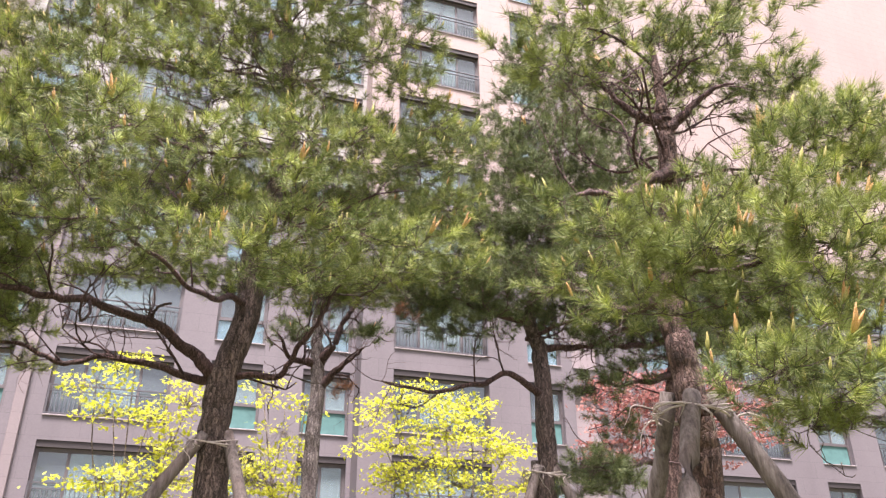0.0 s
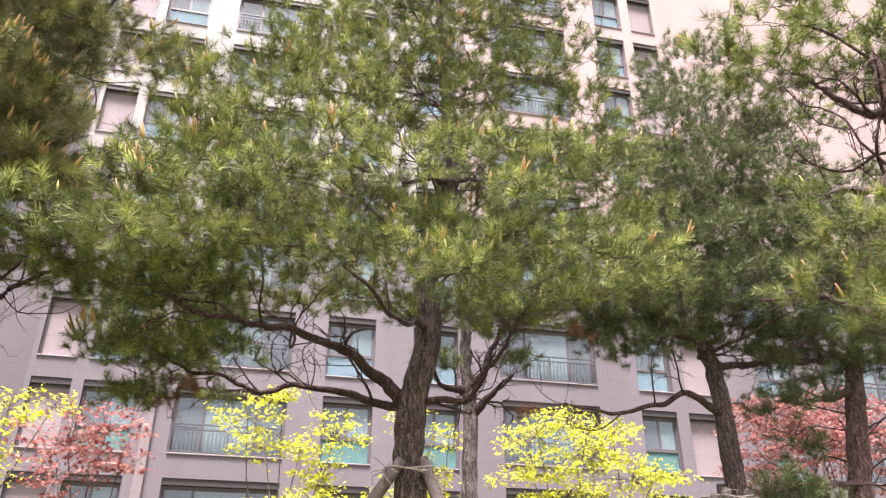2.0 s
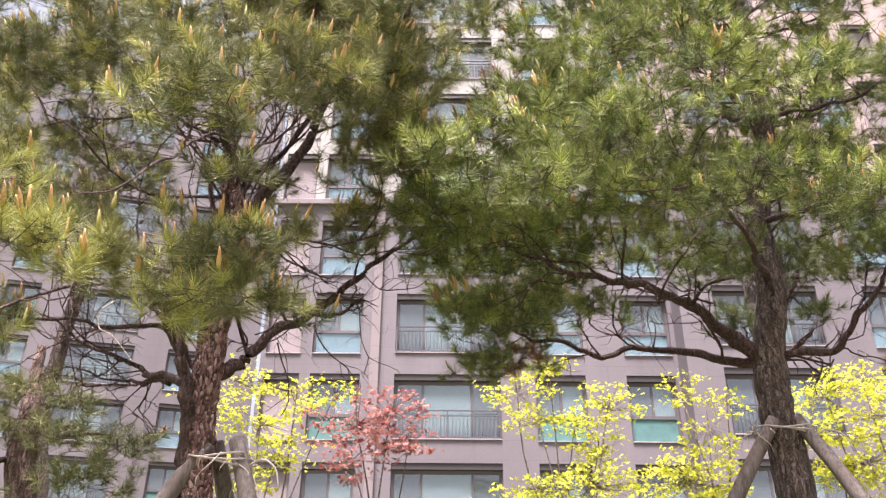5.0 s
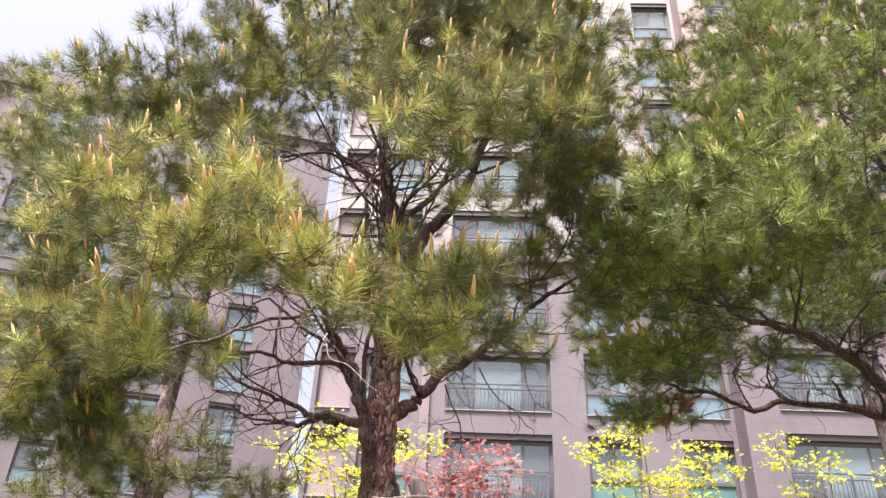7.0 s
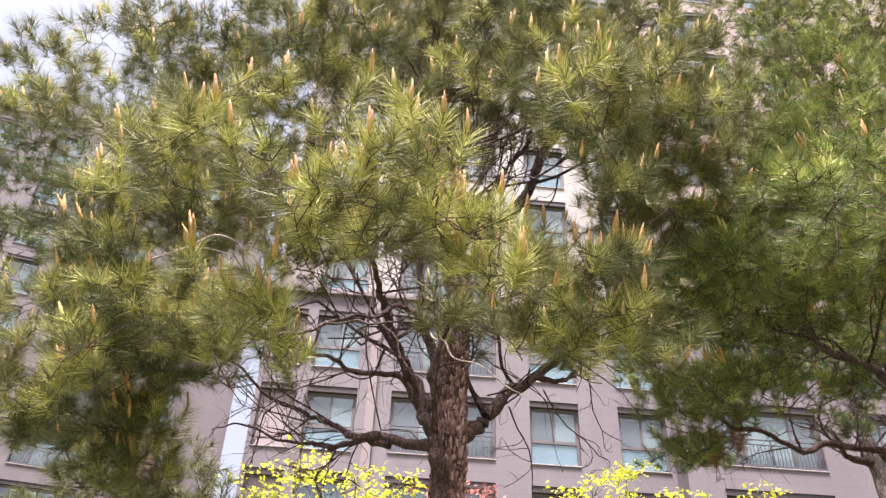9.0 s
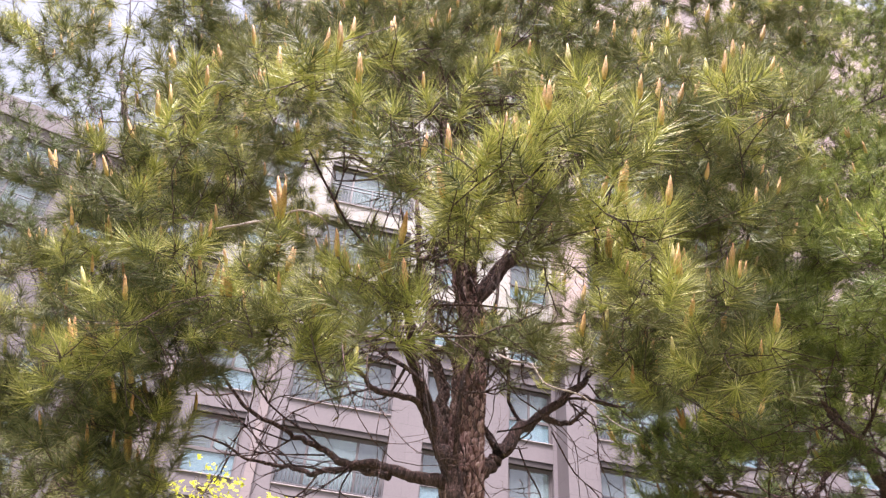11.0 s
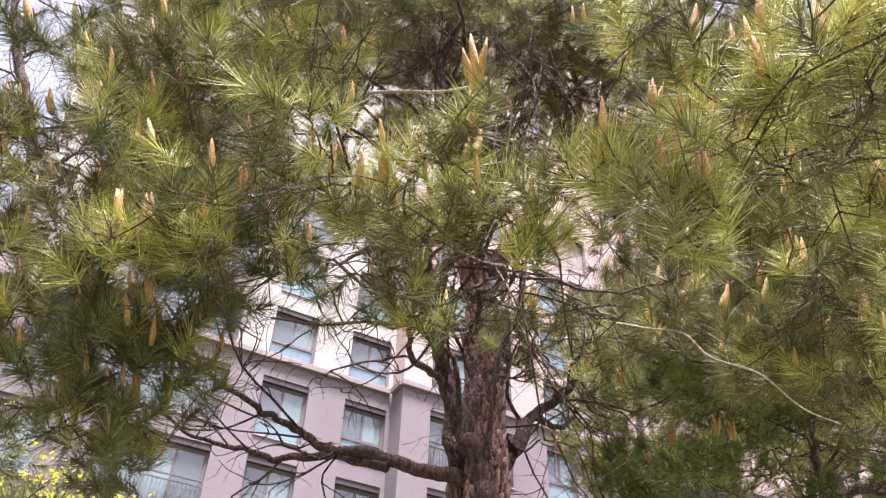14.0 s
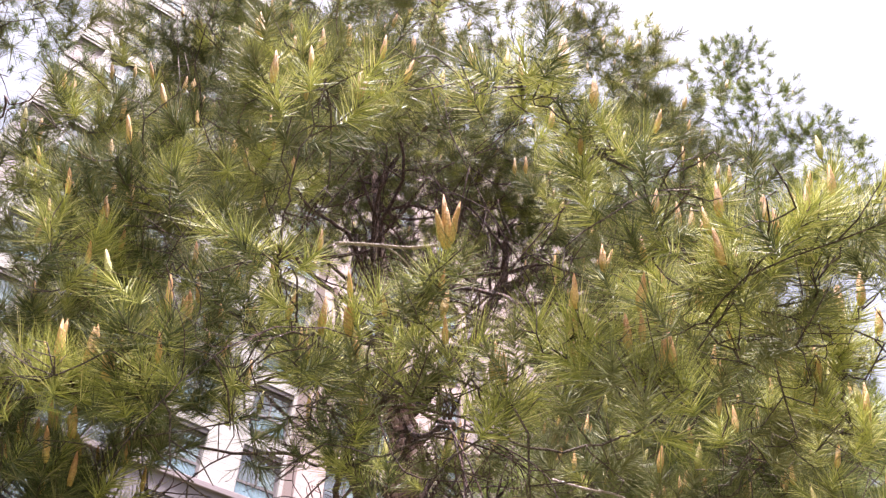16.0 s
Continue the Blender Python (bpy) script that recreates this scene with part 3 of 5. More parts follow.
clumps_a_c = [
    (0.49, 5.36, 6.63, 0.56, 0.25), (1.2, 5.46, 6.83, 0.59, 0.26), (0.02, 5.56, 6.71, 0.5, 0.23),
    (0.69, 4.86, 5.27, 0.36, 0.16), (0.75, 5.66, 7.58, 0.78, 0.28), (0.19, 5.76, 8.02, 0.66, 0.29),
    (1.13, 5.76, 8.46, 0.7, 0.3), (1.67, 5.66, 7.21, 0.49, 0.28), (0.02, 6.66, 5.54, 0.71, 0.26),
    (1.4, 6.86, 6.09, 0.78, 0.28), (-0.74, 6.46, 5.01, 0.61, 0.24), (0.77, 6.76, 6.78, 0.79, 0.34),
    (1.91, 6.66, 5.25, 0.6, 0.27), (0.3, 6.46, 8.15, 0.86, 0.37), (-0.09, 6.56, 6.88, 0.64, 0.34),
    (-1.33, 6.0, 3.24, 0.24, 0.08), (-1.26, 5.45, 3.36, 0.35, 0.14), (-1.53, 5.25, 3.27, 0.25, 0.13),
]
clumps_a_d = [
    (-1.71, 3.8, 3.37, 0.24, 0.12), (-1.67, 4.52, 3.56, 0.36, 0.16), (-1.27, 3.8, 3.33, 0.22, 0.11),
    (-1.24, 4.01, 3.79, 0.28, 0.12), (-1.13, 5.13, 3.69, 0.47, 0.15), (-1.28, 6.11, 3.57, 0.26, 0.13),
    (-0.94, 6.77, 3.48, 0.19, 0.11), (-1.0, 4.56, 4.23, 0.35, 0.15), (-0.75, 4.56, 4.38, 0.35, 0.16),
    (-0.57, 4.86, 5.38, 0.41, 0.18), (-0.46, 5.26, 6.24, 0.47, 0.21), (1.99, 5.26, 5.36, 0.35, 0.21),
    (1.92, 4.86, 4.37, 0.35, 0.16), (0.15, 5.26, 5.26, 0.37, 0.15), (-0.94, 5.06, 3.67, 0.36, 0.12),
    (-1.53, 4.66, 3.78, 0.35, 0.15), (-1.83, 4.86, 3.77, 0.36, 0.16), (-1.61, 5.95, 3.7, 0.29, 0.15),
]
clumps_a_e = [
    (-1.4, 5.95, 3.46, 0.29, 0.15), (-1.18, 5.85, 3.66, 0.34, 0.15), (-1.47, 6.06, 3.22, 0.24, 0.13),
    (-1.08, 6.06, 3.43, 0.29, 0.15), (-1.63, 5.75, 3.85, 0.32, 0.15), (-1.49, 5.34, 3.72, 0.35, 0.13),
    (-0.98, 5.75, 3.62, 0.28, 0.13), (-1.46, 5.95, 3.56, 0.23, 0.12), (-1.09, 5.95, 3.58, 0.23, 0.13),
    (-0.88, 5.85, 3.75, 0.29, 0.13), (-0.73, 5.54, 3.76, 0.28, 0.12), (-0.76, 5.24, 3.32, 0.25, 0.11),
    (-1.11, 6.06, 4.47, 0.44, 0.2), (-0.63, 6.26, 4.8, 0.53, 0.23), (-0.05, 6.46, 4.88, 0.54, 0.24),
    (0.58, 6.66, 5.07, 0.56, 0.25), (1.23, 6.66, 5.16, 0.58, 0.26), (1.64, 6.26, 4.65, 0.48, 0.22),
]
clumps_a_f = [
    (2.14, 5.86, 4.84, 0.48, 0.21), (-0.41, 6.46, 5.54, 0.56, 0.25), (1.8, 6.26, 5.76, 0.59, 0.26),
    (2.29, 6.06, 5.71, 0.53, 0.26), (2.37, 5.86, 4.54, 0.42, 0.19), (0.97, 5.66, 4.08, 0.37, 0.14),
    (0.04, 5.86, 4.07, 0.37, 0.14), (0.39, 5.86, 3.99, 0.31, 0.12), (1.45, 5.46, 3.95, 0.36, 0.14),
    (1.15, 5.66, 3.86, 0.31, 0.1), (-1.28, 5.86, 4.1, 0.43, 0.17), (0.96, 6.46, 5.38, 0.5, 0.23),
    (0.11, 6.26, 5.07, 0.48, 0.21), (1.94, 5.62, 8.0, 0.48, 0.19), (1.43, 4.59, 8.12, 0.48, 0.19),
    (1.91, 6.11, 8.25, 0.48, 0.19), (1.59, 5.38, 8.37, 0.48, 0.19), (0.38, 5.6, 8.49, 0.48, 0.19),
]
clumps_a_g = [
    (1.87, 5.83, 8.62, 0.48, 0.19), (0.7, 7.06, 8.74, 0.48, 0.19), (1.57, 5.77, 8.86, 0.48, 0.19),
    (0.31, 6.62, 8.98, 0.48, 0.19), (-0.03, 5.8, 9.11, 0.48, 0.19), (1.34, 6.72, 9.23, 0.48, 0.19),
    (0.28, 5.34, 9.35, 0.48, 0.19), (1.11, 6.17, 9.48, 0.48, 0.19), (0.37, 6.01, 9.6, 0.48, 0.19),
    (-1.14, 6.11, 3.32, 0.15, 0.09), (1.47, 6.15, 3.31, 0.09, 0.07), (1.94, 6.15, 3.98, 0.09, 0.07),
    (-1.18, 6.05, 3.2, 0.12, 0.07),
]
clumps_a_h = [
    (-1.35, 4.9, 5.21, 0.27, 0.13), (-1.22, 4.7, 4.58, 0.27, 0.13), (-1.34, 4.6, 4.21, 0.27, 0.13),
    (-1.05, 4.9, 5.09, 0.27, 0.13), (-1.08, 4.6, 4.31, 0.27, 0.13), (-0.83, 4.9, 5.36, 0.27, 0.13),
    (-0.79, 4.8, 4.79, 0.27, 0.13), (-0.56, 4.8, 5.2, 0.27, 0.13), (-0.97, 4.9, 4.76, 0.27, 0.13),
    (-1.42, 4.5, 4.01, 0.27, 0.13),
]
clumps_a_i = [
    (0.26, 3.91, 8.89, 0.36, 0.2), (-0.08, 4.21, 8.04, 0.36, 0.2), (0.51, 3.94, 8.41, 0.36, 0.2),
    (0.59, 4.28, 8.19, 0.34, 0.2), (0.65, 3.95, 7.84, 0.34, 0.2), (0.82, 3.76, 7.93, 0.3, 0.2),
    (1.51, 3.81, 8.08, 0.34, 0.2), (0.85, 4.31, 7.78, 0.36, 0.2), (0.96, 4.09, 7.46, 0.34, 0.2),
    (0.89, 4.7, 8.26, 0.4, 0.2), (1.46, 3.92, 7.51, 0.36, 0.2), (0.18, 4.15, 9.04, 0.36, 0.2),
]
trunk_a = [(0.56, 6.01, 1.54), (0.52, 6.01, 2.68), (0.52, 6.02, 3.18), (0.65, 6.06, 3.79), (0.67, 6.06, 4.44), (0.82, 5.96, 5.23), (0.76, 5.86, 6.0), (0.68, 5.76, 6.78), (0.69, 5.76, 7.67)]
limbs_a = [
    [(0.48, 6.02, 3.25), (0.14, 5.96, 3.5), (-0.18, 5.66, 3.55), (-0.62, 5.26, 3.47), (-0.9, 5.06, 3.41), (-1.18, 4.86, 3.42)],
    [(0.45, 6.02, 3.22), (0.13, 6.16, 3.31), (-0.21, 6.26, 3.41), (-0.58, 6.16, 3.31), (-0.94, 6.06, 3.38), (-1.32, 5.96, 3.44)],
    [(0.59, 6.02, 3.26), (0.89, 5.86, 3.28), (1.05, 5.66, 3.45), (1.13, 5.46, 3.65), (1.26, 5.16, 3.8)],
    [(0.65, 6.06, 3.88), (0.24, 5.26, 3.61), (-0.05, 4.76, 3.63), (-0.34, 4.46, 3.64), (-0.59, 4.36, 3.59)],
]
limbs_a += [
    [(0.68, 6.06, 4.33), (0.84, 5.16, 4.02), (0.96, 4.46, 3.81), (1.17, 4.06, 3.66)],
    [(0.82, 5.96, 5.23), (0.18, 5.26, 4.69), (-0.27, 4.56, 4.35), (-0.56, 4.46, 4.19)],
    [(0.82, 5.96, 5.23), (0.96, 5.26, 4.81), (0.98, 4.46, 4.45), (1.31, 4.56, 4.75)],
    [(0.77, 5.86, 5.94), (0.26, 5.46, 5.6), (-0.3, 5.06, 5.24), (-0.65, 4.86, 5.06)],
]
limbs_a += [
    [(0.77, 5.86, 5.94), (1.12, 5.46, 5.76), (1.58, 5.26, 6.0)],
]
hanging_a_a = [
    (-0.93, 6.1, 3.36, -0.8, 0.1, 0.0, 0.6), (-1.25, 5.9, 3.42, -0.9, -0.2, 0.1, 0.6), (-0.62, 6.15, 3.32, -0.8, -0.4, -0.1, 0.55),
    (-0.25, 6.22, 3.4, -0.8, -0.3, 0.25, 0.55), (-0.9, 5.1, 3.42, -0.9, 0.2, -0.1, 0.5), (-0.62, 5.3, 3.47, -0.8, 0.4, -0.15, 0.55),
    (-0.2, 5.68, 3.55, -0.8, 0.3, -0.2, 0.55), (0.13, 5.96, 3.5, -0.7, -0.1, 0.5, 0.5), (0.95, 5.8, 3.3, 0.9, -0.2, 0.0, 0.55),
    (1.05, 5.66, 3.45, 0.8, 0.3, 0.3, 0.5), (1.13, 5.46, 3.65, 0.9, 0.1, 0.2, 0.5), (0.85, 5.88, 3.28, 0.6, 0.3, 0.6, 0.45),
]
pine('pine_tree', 'broad red pine with spreading crooked limbs and pale young shoots', 11, trunk_a, (0.15, 0.13, 0.115, 0.105, 0.09, 0.07, 0.05, 0.012), limbs_a, (0.042, 0.036, 0.034, 0.02, 0.018), clumps_a_a + clumps_a_b + clumps_a_c + clumps_a_d + clumps_a_e + clumps_a_f + clumps_a_i + clumps_a_h + clumps_a_g, 76, 84, 0.088, 0.0027, 0.42, (0.12, 0.7, 0.1, 0.08), BARK, NEEDLES_GREEN, 4, 34, (3.9, 7.2), 1.3, hanging_a_a, flat=0.7, fresh_lit_leaf=NEEDLES_FRESH_LIT_GREEN)

clumps_e_a = [
    (-4.18, 4.48, 2.68, 0.17, 0.06), (-4.32, 4.5, 2.62, 0.15, 0.08), (-4.34, 4.59, 2.49, 0.13, 0.08),
    (-4.2, 4.66, 2.47, 0.17, 0.11), (-4.11, 4.57, 2.61, 0.15, 0.07), (-4.13, 4.85, 2.42, 0.16, 0.09),
    (-4.16, 4.34, 2.76, 0.15, 0.06), (-4.03, 4.29, 2.95, 0.14, 0.06), (-3.92, 4.27, 2.8, 0.13, 0.07),
    (-3.08, 3.82, 2.85, 0.15, 0.07), (-2.57, 4.0, 2.85, 0.18, 0.08), (-2.56, 4.28, 3.17, 0.2, 0.11),
    (-2.5, 4.57, 3.45, 0.19, 0.11), (-3.64, 4.16, 2.71, 0.11, 0.04), (-2.69, 3.69, 2.6, 0.12, 0.07),
    (-2.32, 3.93, 2.73, 0.14, 0.09), (-4.42, 5.0, 4.22, 0.29, 0.17), (-4.13, 5.5, 4.53, 0.35, 0.19),
]
clumps_e_b = [
    (-4.13, 5.6, 5.2, 0.39, 0.21), (-4.29, 5.69, 4.29, 0.37, 0.19), (-3.92, 5.88, 4.64, 0.27, 0.17),
    (-3.7, 5.88, 5.88, 0.33, 0.2), (-4.41, 4.08, 2.57, 0.08, 0.05), (-4.32, 4.06, 2.55, 0.08, 0.05),
    (-4.25, 3.93, 2.62, 0.08, 0.05), (-4.23, 3.99, 2.54, 0.08, 0.05), (-4.11, 3.73, 2.72, 0.09, 0.05),
    (-4.09, 3.92, 2.74, 0.11, 0.05), (-3.98, 3.77, 2.62, 0.08, 0.04), (-3.9, 3.67, 2.66, 0.08, 0.04),
    (-3.89, 3.56, 2.69, 0.08, 0.05), (-3.79, 3.59, 2.52, 0.07, 0.04), (-3.86, 3.73, 2.54, 0.09, 0.04),
    (-3.71, 3.57, 2.47, 0.08, 0.04), (-3.7, 3.43, 2.54, 0.07, 0.04),
]
clumps_e_c = [
    (-3.63, 3.38, 2.55, 0.08, 0.05), (-3.57, 3.33, 2.48, 0.07, 0.04), (-3.58, 3.25, 2.81, 0.08, 0.05),
    (-3.49, 3.25, 2.71, 0.08, 0.05), (-3.44, 3.18, 2.71, 0.08, 0.05), (-3.41, 3.11, 2.7, 0.08, 0.05),
    (-3.44, 3.38, 2.76, 0.09, 0.05), (-3.3, 3.24, 2.69, 0.11, 0.05), (-3.14, 3.21, 2.69, 0.11, 0.06),
    (-3.36, 3.33, 2.71, 0.09, 0.05), (-4.43, 4.2, 2.98, 0.11, 0.06), (-4.51, 4.27, 3.19, 0.12, 0.06),
    (-4.38, 4.09, 3.21, 0.13, 0.07), (-4.33, 3.96, 3.31, 0.13, 0.07), (-4.13, 3.69, 3.32, 0.13, 0.06),
    (-4.05, 3.66, 3.57, 0.14, 0.06), (-4.51, 4.59, 4.44, 0.18, 0.08), (-3.96, 3.62, 3.44, 0.12, 0.06),
]
clumps_e_d = [
    (-4.05, 4.38, 4.21, 0.18, 0.08), (-3.72, 3.39, 3.34, 0.11, 0.06), (-3.45, 3.38, 3.26, 0.09, 0.06),
    (-3.46, 4.07, 4.35, 0.19, 0.09), (-3.66, 4.21, 4.41, 0.19, 0.09), (-4.1, 4.08, 3.45, 0.11, 0.06),
    (-4.24, 4.48, 4.6, 0.26, 0.1), (-3.88, 4.24, 4.73, 0.28, 0.1), (-2.69, 4.39, 5.4, 0.16, 0.09),
    (-2.54, 4.15, 5.64, 0.17, 0.09), (-2.5, 4.4, 5.27, 0.16, 0.07), (-2.05, 3.97, 5.95, 0.13, 0.13),
    (-1.96, 4.15, 5.86, 0.17, 0.12), (-1.96, 4.3, 5.68, 0.16, 0.09),
]
clumps_e_e = [
    (-1.72, 4.21, 5.67, 0.17, 0.09), (-1.54, 4.07, 5.55, 0.14, 0.12), (-1.44, 3.88, 5.65, 0.16, 0.12),
    (-1.26, 4.08, 5.31, 0.18, 0.13), (-1.27, 4.33, 5.51, 0.17, 0.09), (-1.76, 4.36, 5.36, 0.11, 0.06),
    (-1.42, 4.17, 4.69, 0.13, 0.12), (-5.01, 5.05, 3.32, 0.42, 0.23), (-4.28, 4.5, 2.88, 0.38, 0.19),
    (-4.59, 4.93, 2.74, 0.35, 0.18), (-3.9, 4.82, 5.37, 0.51, 0.26), (-3.49, 5.34, 6.06, 0.58, 0.29),
    (-2.88, 5.54, 6.16, 0.55, 0.29),
]
clumps_e_f = [
    (-3.82, 4.56, 4.54, 0.34, 0.19), (-3.26, 3.45, 2.99, 0.17, 0.11), (-3.15, 3.5, 2.88, 0.17, 0.08),
    (-3.0, 3.49, 2.8, 0.15, 0.08), (-2.88, 3.59, 2.75, 0.16, 0.07), (-2.61, 3.69, 2.89, 0.19, 0.09),
    (-2.42, 3.8, 2.79, 0.19, 0.09), (-2.73, 3.9, 2.81, 0.21, 0.08), (-3.83, 4.13, 2.85, 0.21, 0.11),
    (-4.13, 4.38, 2.86, 0.25, 0.12), (-3.66, 4.26, 2.84, 0.19, 0.08), (-4.6, 4.9, 2.97, 0.33, 0.15),
    (-2.64, 3.29, 3.39, 0.17, 0.08), (-2.44, 3.29, 3.44, 0.17, 0.08), (-2.01, 4.08, 4.18, 0.23, 0.1),
    (-2.75, 3.39, 3.4, 0.15, 0.08),
]
clumps_e_g = [
    (-2.96, 3.93, 4.09, 0.2, 0.09), (-3.21, 3.29, 3.09, 0.15, 0.07), (-3.8, 3.95, 4.18, 0.22, 0.1),
    (-4.32, 4.61, 4.51, 0.29, 0.15), (-4.15, 3.8, 3.4, 0.24, 0.13), (-4.31, 4.87, 3.85, 0.33, 0.17),
    (-3.17, 4.51, 5.0, 0.36, 0.16), (-2.68, 4.72, 5.42, 0.39, 0.18), (-1.93, 4.3, 4.93, 0.32, 0.17),
    (-3.51, 4.31, 4.71, 0.29, 0.15), (-1.97, 4.47, 4.31, 0.29, 0.13), (-2.02, 5.05, 4.43, 0.26, 0.15),
]
clumps_e_h = [
    (-3.55, 4.51, 5.58, 0.47, 0.2), (-2.83, 4.72, 5.98, 0.5, 0.21), (-3.77, 5.45, 5.46, 0.5, 0.25),
    (-3.02, 5.65, 5.71, 0.46, 0.25), (-2.98, 5.65, 4.38, 0.32, 0.16), (-2.9, 4.65, 3.22, 0.28, 0.14),
    (-2.24, 5.75, 3.94, 0.21, 0.15),
]
clumps_e_i = [
    (-1.91, 4.31, 4.31, 0.24, 0.15), (-1.96, 4.52, 4.13, 0.24, 0.14), (-2.23, 4.21, 4.18, 0.25, 0.13),
    (-2.63, 3.29, 3.43, 0.16, 0.08), (-2.09, 4.92, 4.81, 0.26, 0.15), (-1.91, 4.69, 4.27, 0.24, 0.14),
    (-1.92, 5.05, 4.15, 0.21, 0.12), (-2.04, 4.72, 4.8, 0.25, 0.15), (-1.94, 4.99, 4.06, 0.28, 0.17),
    (-1.9, 4.72, 4.08, 0.24, 0.16), (-5.28, 4.72, 4.65, 0.35, 0.19), (-4.43, 4.7, 4.5, 0.34, 0.15),
    (-4.88, 4.22, 3.93, 0.28, 0.17),
]
clumps_e_j = [
    (-3.96, 4.5, 4.8, 0.35, 0.17), (-4.27, 4.11, 3.1, 0.26, 0.14), (-2.16, 4.56, 3.92, 0.26, 0.16),
    (-1.85, 4.56, 3.78, 0.27, 0.17), (-2.17, 4.75, 3.6, 0.26, 0.16), (-2.31, 4.38, 4.3, 0.24, 0.14),
    (-1.97, 4.18, 4.33, 0.25, 0.14), (-1.81, 4.19, 3.88, 0.24, 0.14), (-3.87, 4.94, 4.27, 0.26, 0.13),
    (-4.34, 4.75, 3.63, 0.22, 0.11), (-4.33, 4.56, 3.16, 0.17, 0.08),
]
clumps_e_k = [
    (-2.76, 3.78, 3.02, 0.16, 0.11), (-2.45, 3.76, 2.95, 0.17, 0.11), (-2.5, 3.52, 3.13, 0.15, 0.11),
    (-2.45, 4.07, 4.26, 0.2, 0.12), (-2.48, 3.62, 2.9, 0.14, 0.11), (-2.7, 3.83, 2.74, 0.15, 0.08),
    (-2.01, 4.08, 4.34, 0.19, 0.12), (-2.47, 4.22, 5.45, 0.19, 0.12), (-1.56, 4.2, 5.4, 0.22, 0.13),
    (-1.4, 4.03, 5.45, 0.18, 0.13), (-4.43, 4.31, 4.44, 0.24, 0.12), (-4.14, 4.02, 4.41, 0.24, 0.1),
    (-3.61, 3.94, 4.83, 0.29, 0.13), (-4.7, 4.19, 4.35, 0.26, 0.13), (-4.43, 3.87, 4.12, 0.25, 0.12),
]
clumps_e_l = [
    (-3.93, 3.78, 4.95, 0.32, 0.15), (-4.24, 3.63, 5.44, 0.4, 0.18), (-5.42, 5.37, 3.42, 0.32, 0.18),
    (-4.76, 4.41, 2.73, 0.24, 0.14), (-4.89, 4.72, 2.63, 0.25, 0.15), (-4.65, 4.62, 2.66, 0.24, 0.14),
    (-0.95, 4.59, 7.25, 0.5, 0.23), (-2.65, 4.9, 6.05, 0.42, 0.21), (-2.04, 4.27, 6.12, 0.42, 0.21),
    (-3.2, 6.14, 6.34, 0.42, 0.21), (-1.64, 4.93, 6.42, 0.42, 0.21), (-2.59, 6.21, 6.34, 0.4, 0.2),
    (-2.59, 4.4, 6.71, 0.42, 0.21), (-3.01, 5.28, 6.79, 0.42, 0.21), (-3.0, 6.34, 6.86, 0.42, 0.21),
    (-3.33, 4.7, 6.93, 0.42, 0.21),
]
clumps_e_m = [
    (-2.95, 5.59, 7.01, 0.42, 0.21), (-2.13, 5.46, 7.08, 0.42, 0.21), (-3.44, 6.12, 7.16, 0.42, 0.21),
    (-3.01, 5.62, 7.23, 0.42, 0.21), (-3.04, 4.81, 7.3, 0.42, 0.21), (-2.69, 5.74, 7.38, 0.42, 0.21),
    (-3.47, 5.24, 7.45, 0.42, 0.21), (-3.2, 4.83, 7.53, 0.42, 0.21), (-3.38, 5.92, 7.6, 0.42, 0.21),
    (-1.29, 5.33, 5.03, 0.16, 0.12),
]
clumps_e_n = [
    (-3.27, 3.12, 2.75, 0.1, 0.05), (-3.17, 3.03, 2.73, 0.1, 0.05), (-3.04, 3.24, 2.71, 0.1, 0.05),
    (-3.21, 3.01, 2.88, 0.1, 0.05), (-3.33, 3.09, 2.81, 0.1, 0.05), (-3.66, 3.25, 2.94, 0.1, 0.05),
    (-3.85, 3.28, 3.02, 0.1, 0.05), (-4.18, 3.55, 3.03, 0.1, 0.05), (-4.46, 4.11, 2.89, 0.1, 0.05),
    (-2.96, 3.32, 2.63, 0.1, 0.05), (-2.84, 3.36, 2.76, 0.1, 0.05), (-2.69, 3.45, 2.75, 0.1, 0.05),
    (-2.59, 3.45, 2.6, 0.1, 0.05), (-3.2, 3.24, 2.88, 0.1, 0.05), (-3.47, 3.14, 2.66, 0.1, 0.05),
    (-3.69, 3.26, 2.94, 0.1, 0.05), (-3.9, 3.27, 3.03, 0.1, 0.05), (-4.295, 3.99, 2.58, 0.1, 0.05),
    (-3.585, 3.35, 2.46, 0.1, 0.05), (-3.03, 3.28, 2.7, 0.1, 0.05), (-2.66, 3.475, 2.6, 0.1, 0.05),
    (-2.53, 3.51, 2.63, 0.1, 0.05), (-2.735, 3.13, 3.2, 0.1, 0.05), (-2.02, 3.59, 3.75, 0.1, 0.05),
    (-2.57, 3.57, 3.52, 0.1, 0.05),
]
clumps_e_o = [
    (-2.39, 3.7, 3.88, 0.2, 0.1), (-2.13, 3.8, 3.83, 0.2, 0.1), (-2.52, 3.6, 4.0, 0.2, 0.1),
    (-1.89, 4.2, 3.87, 0.2, 0.1), (-2.23, 4.0, 3.81, 0.2, 0.1), (-2.65, 3.6, 3.56, 0.2, 0.1),
    (-2.01, 3.8, 4.24, 0.2, 0.1), (-2.77, 3.5, 3.76, 0.2, 0.1), (-2.08, 4.3, 3.83, 0.2, 0.1),
    (-2.48, 3.8, 3.7, 0.2, 0.1), (-2.29, 3.7, 4.21, 0.2, 0.1), (-2.91, 3.6, 4.11, 0.2, 0.1),
    (-1.78, 4.1, 4.12, 0.2, 0.1),
]
